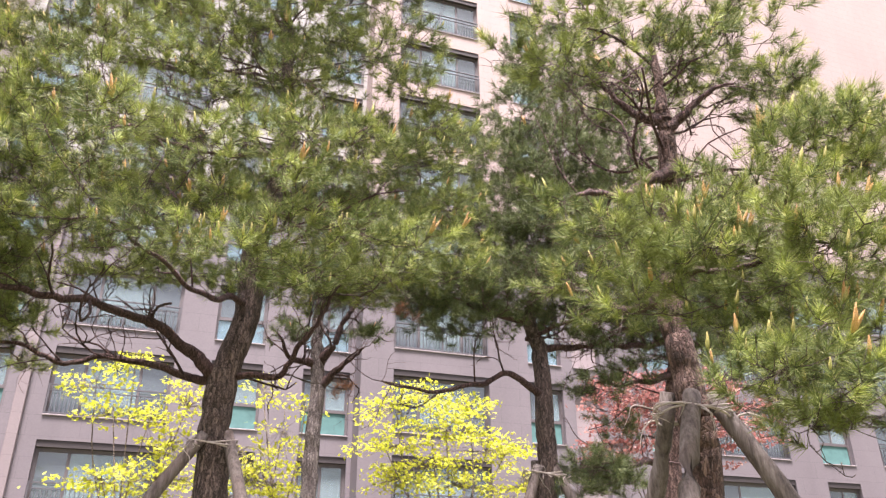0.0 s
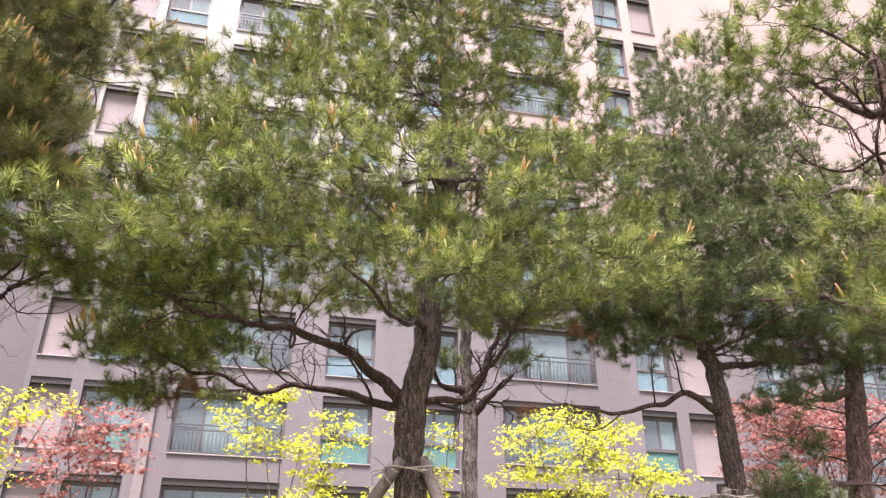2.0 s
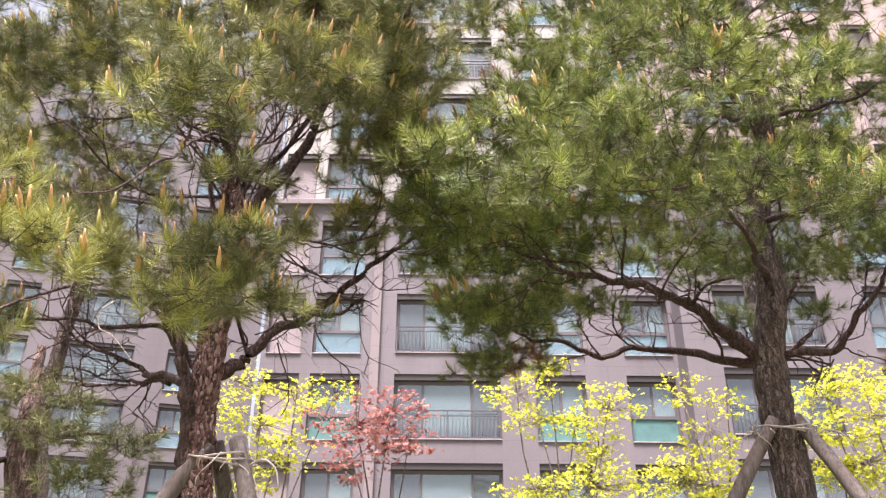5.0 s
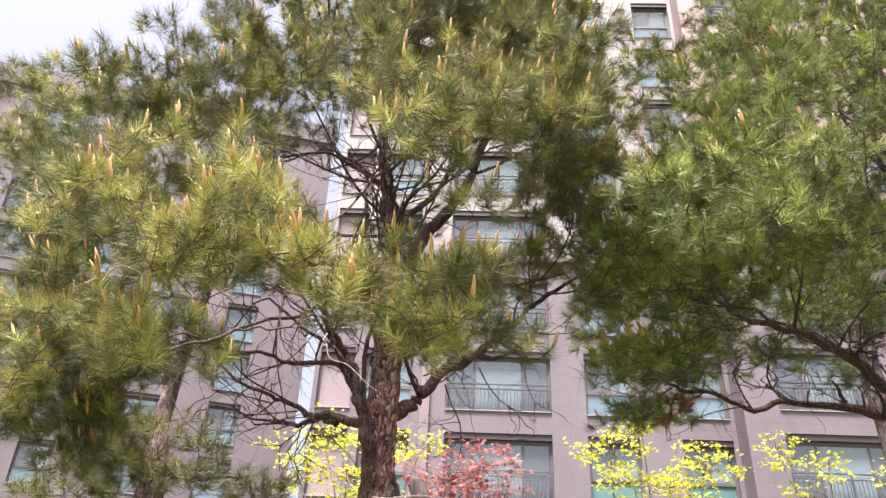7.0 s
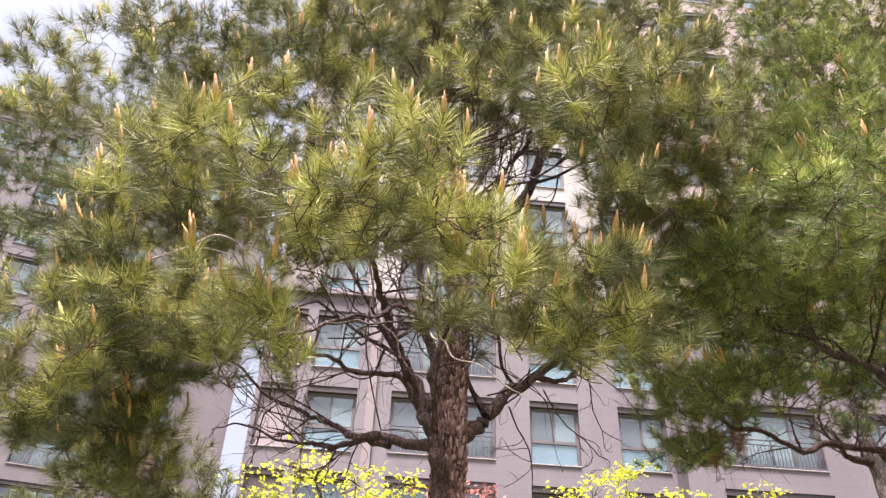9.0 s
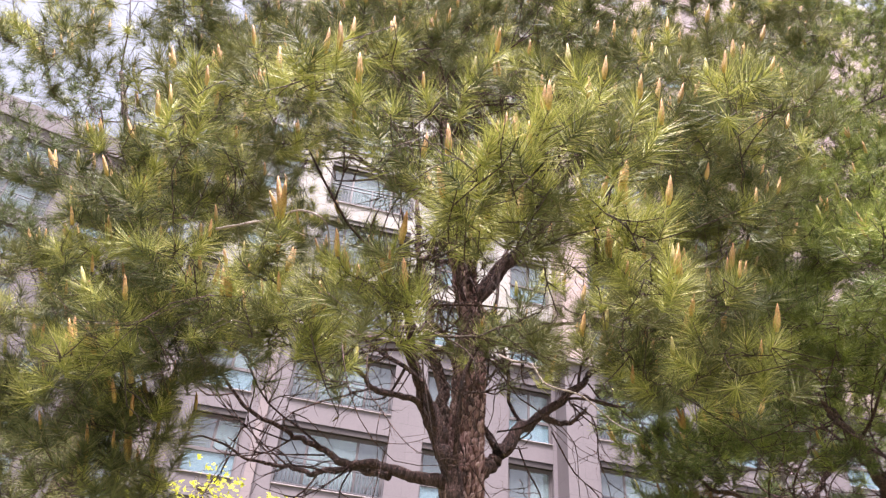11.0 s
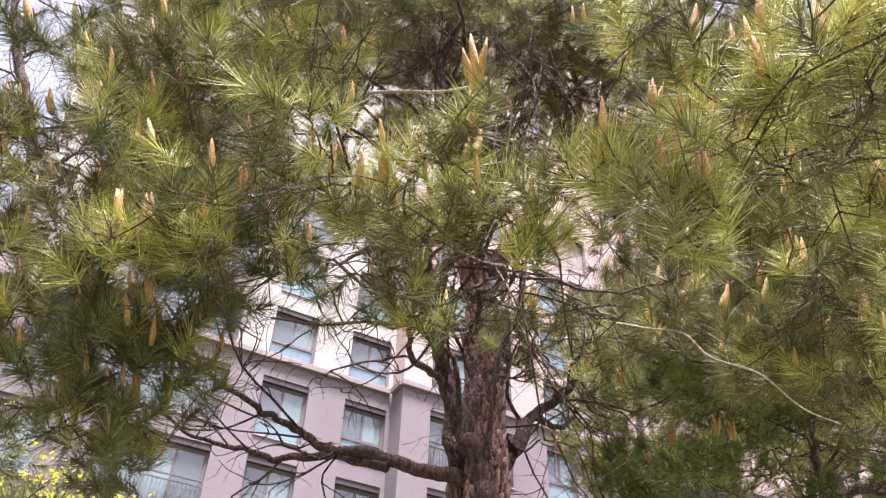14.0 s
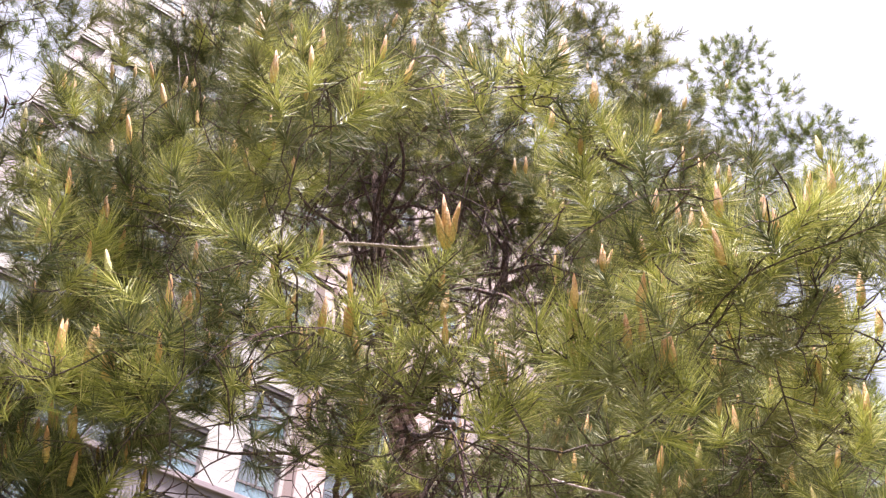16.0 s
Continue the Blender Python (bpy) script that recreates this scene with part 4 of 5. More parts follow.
clumps_e_p = [
    (-2.54, 5.65, 5.37, 0.39, 0.22), (-2.17, 4.72, 5.44, 0.4, 0.18), (-2.18, 4.72, 5.31, 0.33, 0.18),
    (-2.26, 5.18, 5.79, 0.45, 0.27), (-2.28, 4.93, 5.75, 0.4, 0.2), (-3.21, 6.17, 6.2, 0.42, 0.2),
    (-2.6, 6.56, 6.4, 0.42, 0.2), (-2.71, 5.61, 6.0, 0.42, 0.2), (-1.8, 6.79, 6.6, 0.42, 0.2),
    (-2.0, 5.9, 6.2, 0.42, 0.2), (-2.37, 4.99, 5.6, 0.42, 0.2), (-1.51, 6.1, 6.2, 0.42, 0.2),
    (-3.15, 5.34, 5.8, 0.42, 0.2), (-2.09, 4.93, 5.3, 0.42, 0.2), (-2.89, 4.89, 5.6, 0.42, 0.2),
    (-2.84, 7.04, 6.4, 0.42, 0.2),
]
clumps_e_q = [
    (-4.7, 4.52, 3.5, 0.22, 0.11), (-4.56, 4.34, 3.53, 0.22, 0.11), (-4.33, 4.29, 3.45, 0.22, 0.11),
    (-4.55, 4.5, 3.12, 0.22, 0.11), (-4.4, 4.34, 3.14, 0.22, 0.11), (-4.23, 4.32, 3.15, 0.22, 0.11),
    (-4.11, 4.37, 3.49, 0.22, 0.11), (-4.38, 4.46, 2.86, 0.22, 0.11), (-4.23, 4.47, 2.98, 0.22, 0.11),
    (-4.4, 4.5, 2.61, 0.22, 0.11), (-4.22, 4.32, 3.79, 0.22, 0.11), (-3.96, 4.36, 3.85, 0.22, 0.11),
    (-4.24, 4.52, 2.56, 0.22, 0.11), (-4.32, 4.51, 2.39, 0.22, 0.11), (-4.43, 4.42, 3.86, 0.22, 0.11),
]
clumps_e_r = [
    (-2.56, 3.86, 5.92, 0.26, 0.13), (-2.25, 3.77, 5.66, 0.24, 0.12), (-2.45, 3.8, 5.43, 0.22, 0.11),
    (-2.05, 3.75, 5.41, 0.22, 0.11), (-2.15, 3.8, 6.09, 0.28, 0.14), (-2.54, 3.98, 5.84, 0.26, 0.13),
    (-2.79, 3.87, 6.02, 0.26, 0.13), (-2.0, 3.83, 5.19, 0.22, 0.11), (-2.11, 3.91, 5.37, 0.24, 0.12),
    (-1.92, 3.82, 5.09, 0.22, 0.11), (-3.89, 5.12, 3.84, 0.24, 0.12), (-3.62, 5.16, 4.0, 0.26, 0.12),
    (-3.74, 5.1, 3.7, 0.2, 0.1),
]
trunk_e = [(-2.89, 4.99, 1.41), (-2.92, 4.98, 2.2), (-2.94, 4.97, 2.48), (-2.94, 4.97, 2.75), (-2.94, 4.99, 3.16), (-2.92, 5.01, 3.5), (-2.89, 5.05, 3.49), (-2.98, 5.08, 3.94), (-3.04, 5.08, 4.28), (-3.11, 5.08, 4.77), (-3.2, 5.08, 5.52)]
limbs_e = [
    [(-2.88, 5.01, 2.8), (-2.7, 5.13, 3.02), (-2.44, 5.32, 3.31), (-2.24, 5.36, 3.5), (-2.02, 5.41, 3.73), (-1.77, 5.41, 3.93)],
    [(-2.46, 5.3, 3.27), (-2.36, 5.32, 3.26), (-2.23, 5.36, 3.33), (-2.16, 5.41, 3.4)],
    [(-2.98, 4.99, 2.72), (-3.19, 5.18, 2.81), (-3.36, 5.33, 2.88), (-3.49, 5.44, 2.96), (-3.62, 5.49, 3.0), (-3.78, 5.49, 3.1), (-4.02, 5.44, 3.21), (-4.15, 5.33, 3.27)],
    [(-3.22, 5.21, 2.8), (-3.43, 5.54, 2.94), (-3.52, 5.64, 2.93), (-3.68, 5.75, 2.96), (-3.81, 5.75, 2.99), (-4.01, 5.75, 3.06), (-4.19, 5.75, 3.0)],
]
limbs_e += [
    [(-2.97, 4.99, 2.79), (-3.11, 4.92, 2.89), (-3.2, 4.87, 2.99), (-3.37, 4.72, 2.95), (-3.51, 4.51, 2.89), (-3.62, 4.21, 2.81), (-3.73, 3.9, 2.71)],
    [(-2.97, 4.93, 2.3), (-3.01, 4.89, 2.62), (-3.06, 4.89, 2.88), (-3.18, 4.92, 3.08), (-3.25, 4.82, 3.2), (-3.27, 4.72, 3.27), (-3.35, 4.41, 3.28), (-3.38, 3.9, 3.07)],
    [(-2.87, 5.15, 3.47), (-3.22, 4.57, 3.18), (-3.43, 4.1, 2.85), (-3.65, 3.82, 2.61), (-3.82, 3.82, 2.64)],
    [(-2.94, 5.17, 4.04), (-3.06, 5.31, 4.41), (-3.31, 5.5, 4.77), (-3.59, 5.68, 5.05), (-4.05, 5.68, 4.93)],
]
limbs_e += [
    [(-3.0, 5.12, 4.19), (-3.0, 4.75, 4.15), (-3.04, 4.37, 3.83), (-3.01, 4.0, 3.46), (-3.15, 3.62, 3.05)],
    [(-3.01, 5.12, 4.33), (-3.35, 4.93, 4.39), (-3.63, 4.75, 4.3), (-3.95, 4.56, 4.06)],
    [(-2.94, 5.17, 4.04), (-2.38, 5.5, 5.26), (-2.03, 5.68, 6.25), (-1.44, 5.78, 7.51)],
    [(-2.92, 5.05, 3.7), (-2.6, 5.02, 4.2), (-2.38, 4.98, 4.7), (-2.3, 4.93, 5.2), (-2.36, 4.9, 5.75), (-2.27, 4.9, 6.37)],
    [(-2.38, 4.98, 4.7), (-2.08, 4.9, 5.05), (-1.86, 4.75, 5.3), (-1.7, 4.5, 5.5)],
    [(-2.94, 5.08, 1.3), (-2.96, 5.09, 2.2), (-2.98, 5.1, 2.7), (-3.0, 5.12, 3.0), (-3.06, 5.16, 3.4), (-3.15, 5.22, 3.9), (-3.22, 5.3, 4.5)],
]
hanging_e_a = [
    (-2.52, 5.18, 3.25, 0.3, 0.0, -1.0, 0.5), (-2.44, 5.23, 3.16, 0.25, -0.2, -1.0, 0.45), (-2.63, 5.18, 3.03, 0.4, 0.1, -0.7, 0.5),
    (-2.75, 5.13, 3.06, 0.8, 0.0, -0.3, 0.5), (-2.3, 5.28, 3.36, 0.7, 0.0, -0.4, 0.45), (-3.49, 5.44, 2.94, -0.8, 0.0, -0.4, 0.5),
    (-3.67, 5.49, 3.0, -0.9, 0.0, 0.2, 0.55), (-3.81, 5.49, 3.1, -0.7, 0.2, -0.5, 0.45), (-3.36, 5.33, 2.87, -0.5, 0.1, -0.6, 0.4),
]
hanging_e_b = [
    (-3.36, 5.33, 2.87, -0.5, 0.1, -0.6, 0.4), (-3.96, 5.44, 3.17, -0.8, 0.0, 0.1, 0.5), (-3.61, 5.64, 2.92, -0.8, 0.0, 0.2, 0.5),
    (-2.17, 5.36, 3.54, 0.8, 0.0, -0.1, 0.5), (-1.96, 5.41, 3.75, 0.8, 0.2, 0.3, 0.5), (-2.94, 5.03, 3.12, -0.6, -0.5, 0.3, 0.4),
    (-2.94, 5.03, 3.24, 0.6, -0.5, 0.4, 0.4), (-2.97, 5.08, 3.36, -0.7, -0.4, 0.2, 0.4),
]
pine('pine_tree', 'crooked red pine with scaly bark, long needles and orange young shoots', 21, trunk_e, (0.105, 0.088, 0.078, 0.072, 0.068, 0.058, 0.04, 0.012), limbs_e, (0.04, 0.016, 0.022, 0.016, 0.018, 0.042, 0.014, 0.022, 0.015, 0.015, 0.024, 0.034, 0.02, 0.056), clumps_e_a + clumps_e_b + clumps_e_c + clumps_e_d + clumps_e_e + clumps_e_f + clumps_e_g + clumps_e_h + clumps_e_i + clumps_e_j + clumps_e_k + clumps_e_l + clumps_e_n + clumps_e_o + clumps_e_p + clumps_e_q + clumps_e_r + clumps_e_m, 60, 120, 0.1, 0.0021, 0.66, (0.76, 0.1, 0.02, 0.12), BARK_RED, NEEDLES, 1, 34, (3.3, 5.4), 1.0, hanging_e_a + hanging_e_b, plates=(1.9, 4.0, 3200), twig=0.0019, fresh_lit_leaf=NEEDLES_FRESH_LIT, bare=1)

clumps_c_a = [
    (2.64, 6.26, 4.32, 0.43, 0.23), (3.0, 6.06, 4.49, 0.5, 0.23), (3.6, 6.06, 4.67, 0.53, 0.25),
    (4.03, 6.06, 4.49, 0.41, 0.2), (3.52, 6.26, 5.25, 0.62, 0.26), (3.1, 6.46, 5.43, 0.55, 0.26),
    (4.16, 6.26, 5.33, 0.58, 0.27), (3.1, 6.66, 6.24, 0.6, 0.33), (3.65, 6.46, 6.2, 0.67, 0.34),
    (4.39, 6.56, 6.23, 0.64, 0.35), (4.33, 6.76, 7.22, 0.76, 0.38), (3.44, 6.76, 6.97, 0.56, 0.3),
    (4.48, 7.64, 8.58, 0.88, 0.36), (2.44, 6.16, 3.94, 0.36, 0.15), (4.04, 7.06, 4.54, 0.52, 0.22),
    (3.22, 6.66, 5.16, 0.56, 0.23), (3.8, 6.86, 4.94, 0.59, 0.24), (4.41, 6.86, 5.41, 0.62, 0.26),
]
clumps_c_b = [
    (4.49, 6.46, 5.09, 0.52, 0.25), (2.94, 6.46, 4.66, 0.46, 0.2), (4.46, 7.06, 6.1, 0.73, 0.31),
    (3.74, 7.06, 6.07, 0.71, 0.3), (4.53, 7.16, 7.05, 0.78, 0.32), (5.05, 6.96, 7.16, 0.71, 0.33),
    (3.25, 6.06, 4.98, 0.53, 0.22), (2.77, 6.26, 5.02, 0.46, 0.22), (3.75, 6.46, 4.51, 0.48, 0.21),
    (4.34, 6.56, 4.38, 0.5, 0.22), (3.09, 6.26, 5.7, 0.55, 0.23), (4.6, 6.46, 5.91, 0.62, 0.26),
    (3.23, 6.56, 4.27, 0.4, 0.17), (3.95, 7.19, 7.77, 0.48, 0.18),
    (1.84, 6.2, 4.38, 0.3, 0.16), (2.13, 6.2, 4.2, 0.3, 0.16), (2.52, 6.2, 4.33, 0.34, 0.16),
    (2.79, 6.2, 4.12, 0.3, 0.15), (2.2, 6.4, 4.06, 0.28, 0.14), (2.42, 6.6, 4.35, 0.34, 0.16),
    (2.84, 6.0, 4.33, 0.3, 0.15), (2.55, 6.6, 4.66, 0.36, 0.18), (2.1, 6.6, 4.6, 0.32, 0.16),
]
trunk_c = [(3.28, 6.51, 1.86), (3.4, 6.51, 2.82), (3.39, 6.46, 3.29), (3.42, 6.56, 3.95), (3.35, 6.56, 4.28), (3.65, 6.66, 5.09), (3.78, 6.66, 5.91), (3.94, 6.76, 7.07)]
limbs_c = [
    [(3.37, 6.46, 3.48), (2.98, 6.36, 3.59), (2.48, 6.26, 3.4), (2.04, 6.16, 3.33), (1.76, 6.06, 3.36)],
    [(3.34, 6.56, 4.06), (3.69, 6.26, 4.2), (4.01, 6.06, 4.37)],
    [(3.35, 6.56, 4.23), (2.88, 6.46, 4.2), (2.47, 6.26, 4.24)],
    [(3.39, 6.56, 3.95), (3.96, 6.46, 4.02), (4.42, 6.26, 4.27)],
]
pine('pine_tree', 'slim dark pine with bent limbs behind the broad pine', 31, trunk_c, (0.12, 0.1, 0.088, 0.078, 0.06, 0.04, 0.012), limbs_c, (0.03, 0.03, 0.03, 0.03, 0.02), clumps_c_a + clumps_c_b, 58, 70, 0.1, 0.0038, 0.04, (0.1, 0.8, 0.05, 0.05), BARK, NEEDLES_FAR, 0, 16, (3.9, 6.5), 1.0, ())

clumps_d_a = [
    (2.09, 3.36, 4.56, 0.34, 0.14), (2.44, 3.26, 4.79, 0.43, 0.16), (2.74, 3.16, 4.62, 0.43, 0.14),
    (3.21, 3.16, 4.92, 0.47, 0.18), (2.69, 3.56, 4.69, 0.41, 0.14), (3.19, 3.46, 4.79, 0.38, 0.14),
    (3.35, 3.16, 4.61, 0.28, 0.14), (1.83, 3.56, 4.73, 0.25, 0.13), (2.18, 3.46, 5.01, 0.41, 0.14),
    (2.93, 3.26, 5.35, 0.59, 0.18), (2.08, 3.06, 3.32, 0.3, 0.13), (2.27, 2.86, 3.35, 0.3, 0.13),
    (2.56, 2.86, 3.52, 0.29, 0.14), (2.14, 2.86, 3.06, 0.31, 0.11), (2.36, 2.66, 3.09, 0.29, 0.12),
    (2.65, 2.56, 3.26, 0.3, 0.13), (2.83, 2.46, 3.1, 0.34, 0.13), (3.09, 2.46, 3.31, 0.29, 0.14),
]
clumps_d_b = [
    (2.0, 2.96, 2.89, 0.25, 0.08), (2.63, 2.56, 2.89, 0.32, 0.12), (2.56, 2.76, 2.8, 0.26, 0.1),
    (2.88, 2.46, 2.83, 0.3, 0.13), (2.42, 2.46, 2.51, 0.29, 0.12), (2.25, 2.56, 2.48, 0.2, 0.09),
    (2.62, 2.36, 2.48, 0.3, 0.11), (2.75, 2.36, 2.36, 0.24, 0.14), (2.59, 2.56, 2.31, 0.24, 0.08),
    (2.86, 3.16, 3.17, 0.34, 0.14), (3.03, 2.76, 3.83, 0.31, 0.14), (3.26, 2.66, 3.92, 0.36, 0.18),
    (3.5, 2.66, 3.87, 0.29, 0.19), (1.76, 2.96, 3.37, 0.16, 0.08), (2.01, 3.36, 3.2, 0.24, 0.11),
    (2.4, 2.76, 3.23, 0.26, 0.1), (2.61, 2.66, 3.1, 0.26, 0.1), (3.02, 2.66, 3.47, 0.29, 0.11),
]
clumps_d_c = [
    (2.81, 2.86, 3.57, 0.3, 0.11), (2.74, 2.56, 3.1, 0.26, 0.1), (2.95, 2.46, 3.06, 0.28, 0.1),
    (2.63, 2.46, 2.68, 0.24, 0.09), (2.95, 2.46, 2.67, 0.23, 0.1), (2.52, 2.36, 2.34, 0.23, 0.1),
    (2.54, 2.56, 2.41, 0.22, 0.09), (2.76, 2.36, 2.47, 0.22, 0.09), (2.5, 2.66, 2.63, 0.22, 0.08),
    (2.36, 2.86, 2.92, 0.26, 0.08), (2.24, 2.86, 3.13, 0.23, 0.08), (3.77, 2.86, 4.05, 0.31, 0.15),
    (3.37, 2.96, 4.5, 0.26, 0.14), (3.49, 2.86, 4.22, 0.3, 0.14), (3.56, 2.76, 3.98, 0.3, 0.13),
    (3.24, 2.86, 4.01, 0.29, 0.13), (3.38, 2.76, 3.76, 0.29, 0.12), (3.45, 2.66, 3.58, 0.24, 0.12),
]
clumps_d_d = [
    (3.54, 3.26, 4.51, 0.29, 0.14),
]
trunk_d = [(2.45, 3.26, 1.27), (2.57, 3.26, 2.15), (2.57, 3.26, 2.46), (2.54, 3.26, 2.8), (2.55, 3.31, 3.06), (2.67, 3.36, 3.5), (2.67, 3.28, 4.04), (2.65, 3.26, 4.29), (2.65, 3.26, 4.84)]
limbs_d = [
    [(2.67, 3.28, 3.89), (2.35, 3.16, 3.65), (2.04, 3.06, 3.49), (1.82, 2.96, 3.4)],
    [(2.59, 3.31, 3.13), (2.39, 3.46, 3.08), (2.21, 3.66, 3.25), (2.0, 3.86, 3.29)],
    [(2.66, 3.26, 4.14), (2.81, 3.16, 4.3), (3.03, 3.06, 4.41)],
    [(2.65, 3.26, 4.2), (2.52, 3.36, 4.29), (2.34, 3.46, 4.61)],
]
limbs_d += [
    [(2.6, 3.31, 3.26), (2.62, 2.96, 3.12), (2.77, 2.66, 3.12), (2.89, 2.46, 3.08)],
]
pine('pine_tree', 'red-barked pine with dense bright needle clumps and a timber support', 41, trunk_d, (0.11, 0.095, 0.082, 0.068, 0.06, 0.05, 0.015), limbs_d, (0.032, 0.032, 0.032, 0.032, 0.019), clumps_d_a + clumps_d_b + clumps_d_c + clumps_d_d, 56, 105, 0.085, 0.0024, 0.42, (0.14, 0.62, 0.14, 0.1), BARK_RED, NEEDLES_GREEN, 0, 14, (3.2, 4.8), 0.8, (), fresh_lit_leaf=NEEDLES_FRESH_LIT_GREEN)

clumps_b_a = [
    (1.33, 8.66, 4.63, 0.31, 0.18), (2.27, 8.66, 4.71, 0.32, 0.15), (2.11, 8.76, 5.32, 0.58, 0.25),
    (1.69, 9.06, 5.55, 0.68, 0.25), (1.22, 8.86, 5.27, 0.41, 0.18), (2.43, 8.66, 5.31, 0.49, 0.25),
    (1.91, 9.06, 6.38, 0.79, 0.33), (2.48, 8.86, 6.86, 0.64, 0.27), (1.26, 9.26, 6.75, 0.64, 0.27),
]
trunk_b = [(1.75, 8.92, 1.97), (1.74, 8.92, 3.2), (1.75, 8.92, 4.21), (1.72, 8.96, 4.78), (1.79, 9.06, 5.72), (1.91, 9.06, 6.9), (2.0, 9.06, 7.83)]
limbs_b = [
    [(1.76, 8.92, 4.35), (1.89, 8.76, 4.58), (2.07, 8.66, 4.98), (2.22, 8.66, 5.29)],
    [(1.78, 8.92, 4.08), (2.02, 8.76, 4.32), (2.2, 8.66, 4.5)],
    [(1.72, 8.92, 4.35), (1.44, 8.86, 4.37), (1.22, 8.76, 4.59)],
]
pine('pine_tree', 'thin pine with a lichen-grey trunk behind the broad pine', 51, trunk_b, (0.12, 0.1, 0.088, 0.078, 0.06, 0.04, 0.015), limbs_b, (0.05, 0.05, 0.05, 0.05, 0.03), clumps_b_a, 40, 80, 0.13, 0.0042, 0.05, (0.3, 0.6, 0.05, 0.05), BARK_PALE, NEEDLES_FAR, 0, 8, (4.4, 6.5), 0.9, ())

clumps_g_a = [
    (3.9, 6.56, 4.05, 0.41, 0.15), (4.47, 6.66, 4.37, 0.44, 0.16), (3.94, 6.46, 3.64, 0.41, 0.14),
    (4.89, 6.66, 4.53, 0.53, 0.17), (3.71, 6.26, 2.88, 0.38, 0.14), (5.7, 6.66, 4.54, 0.64, 0.24),
    (4.78, 6.76, 4.87, 0.61, 0.23), (5.76, 6.86, 5.16, 0.76, 0.32), (6.33, 6.76, 4.91, 0.77, 0.32),
    (4.24, 6.66, 3.34, 0.28, 0.12), (5.25, 6.76, 5.68, 0.66, 0.28), (5.92, 6.86, 5.75, 0.7, 0.29),
    (6.4, 6.76, 5.61, 0.71, 0.3), (5.83, 7.06, 6.53, 0.72, 0.31), (4.98, 6.86, 5.77, 0.65, 0.28),
    (6.76, 7.06, 6.43, 0.76, 0.32), (5.25, 6.66, 5.14, 0.64, 0.27), (5.64, 6.66, 4.79, 0.65, 0.24),
]
clumps_g_b = [
    (4.9, 6.76, 4.26, 0.46, 0.17), (5.22, 6.66, 4.25, 0.46, 0.17), (4.41, 6.56, 3.87, 0.35, 0.14),
    (3.89, 6.46, 2.85, 0.38, 0.12), (4.05, 6.36, 2.74, 0.38, 0.12), (3.6, 6.36, 2.67, 0.37, 0.09),
]
trunk_g = [(4.67, 6.86, 1.89), (4.95, 6.86, 3.06), (5.12, 6.86, 3.84), (5.29, 6.86, 4.46), (5.58, 6.86, 5.28), (5.85, 6.86, 6.03)]
limbs_g = [
    [(5.25, 6.86, 4.33), (4.61, 6.66, 4.14), (4.09, 6.56, 4.06), (3.65, 6.46, 3.94)],
    [(5.16, 6.86, 3.96), (4.51, 6.66, 3.74), (4.01, 6.56, 3.67)],
    [(5.25, 6.86, 4.27), (5.63, 6.66, 4.29), (6.09, 6.56, 4.29)],
    [(4.95, 6.86, 3.06), (4.23, 6.46, 2.9), (3.71, 6.26, 2.86)],
]
pine('pine_tree', 'dark pine with many fine level twigs near the red maple', 61, trunk_g, (0.16, 0.13, 0.11, 0.1, 0.08, 0.05, 0.02), limbs_g, (0.035, 0.035, 0.035, 0.035, 0.021), clumps_g_a + clumps_g_b, 45, 70, 0.11, 0.0036, 0.05, (0.3, 0.6, 0.05, 0.05), BARK_RED, NEEDLES_FAR, 0, 20, (3.0, 5.2), 1.0, ())

clumps_f_a = [
    (-6.09, 7.56, 6.73, 0.46, 0.14), (-5.78, 7.56, 7.12, 0.4, 0.15), (-6.06, 7.38, 5.91, 0.47, 0.17),
    (-5.84, 7.38, 5.13, 0.48, 0.2), (-5.3, 7.19, 4.66, 0.29, 0.18), (-6.48, 7.94, 7.34, 0.5, 0.16),
    (-5.29, 7.65, 8.14, 0.42, 0.15), (-4.86, 7.28, 7.55, 0.38, 0.14), (-5.03, 7.55, 6.94, 0.36, 0.18),
    (-4.7, 7.37, 6.06, 0.32, 0.2), (-5.46, 7.74, 8.66, 0.44, 0.16), (-6.87, 7.79, 6.13, 0.53, 0.22),
    (-6.88, 7.79, 5.52, 0.5, 0.22), (-6.84, 7.79, 6.73, 0.47, 0.21), (-7.3, 7.9, 7.34, 0.5, 0.22),
    (-6.43, 7.79, 6.11, 0.44, 0.22), (-7.32, 7.9, 6.69, 0.48, 0.24), (-6.31, 7.69, 5.44, 0.42, 0.18),
]
clumps_f_b = [
    (-7.4, 7.8, 6.37, 0.5, 0.25), (-7.05, 7.8, 5.65, 0.48, 0.23), (-7.28, 7.8, 7.01, 0.52, 0.26),
]
trunk_f = [(-5.08, 7.9, 2.21), (-5.23, 7.9, 3.07), (-5.28, 7.9, 3.58), (-5.03, 7.65, 5.22), (-5.21, 7.65, 5.88), (-5.56, 7.65, 6.62), (-5.85, 7.65, 7.36)]
limbs_f = [
    [(-5.1, 7.65, 5.41), (-5.3, 7.56, 5.39), (-5.56, 7.46, 5.51)],
    [(-5.05, 7.65, 5.32), (-4.96, 7.56, 5.5), (-4.84, 7.46, 5.7)],
    [(-5.23, 7.65, 5.87), (-5.48, 7.56, 6.01), (-5.69, 7.56, 6.29)],
]
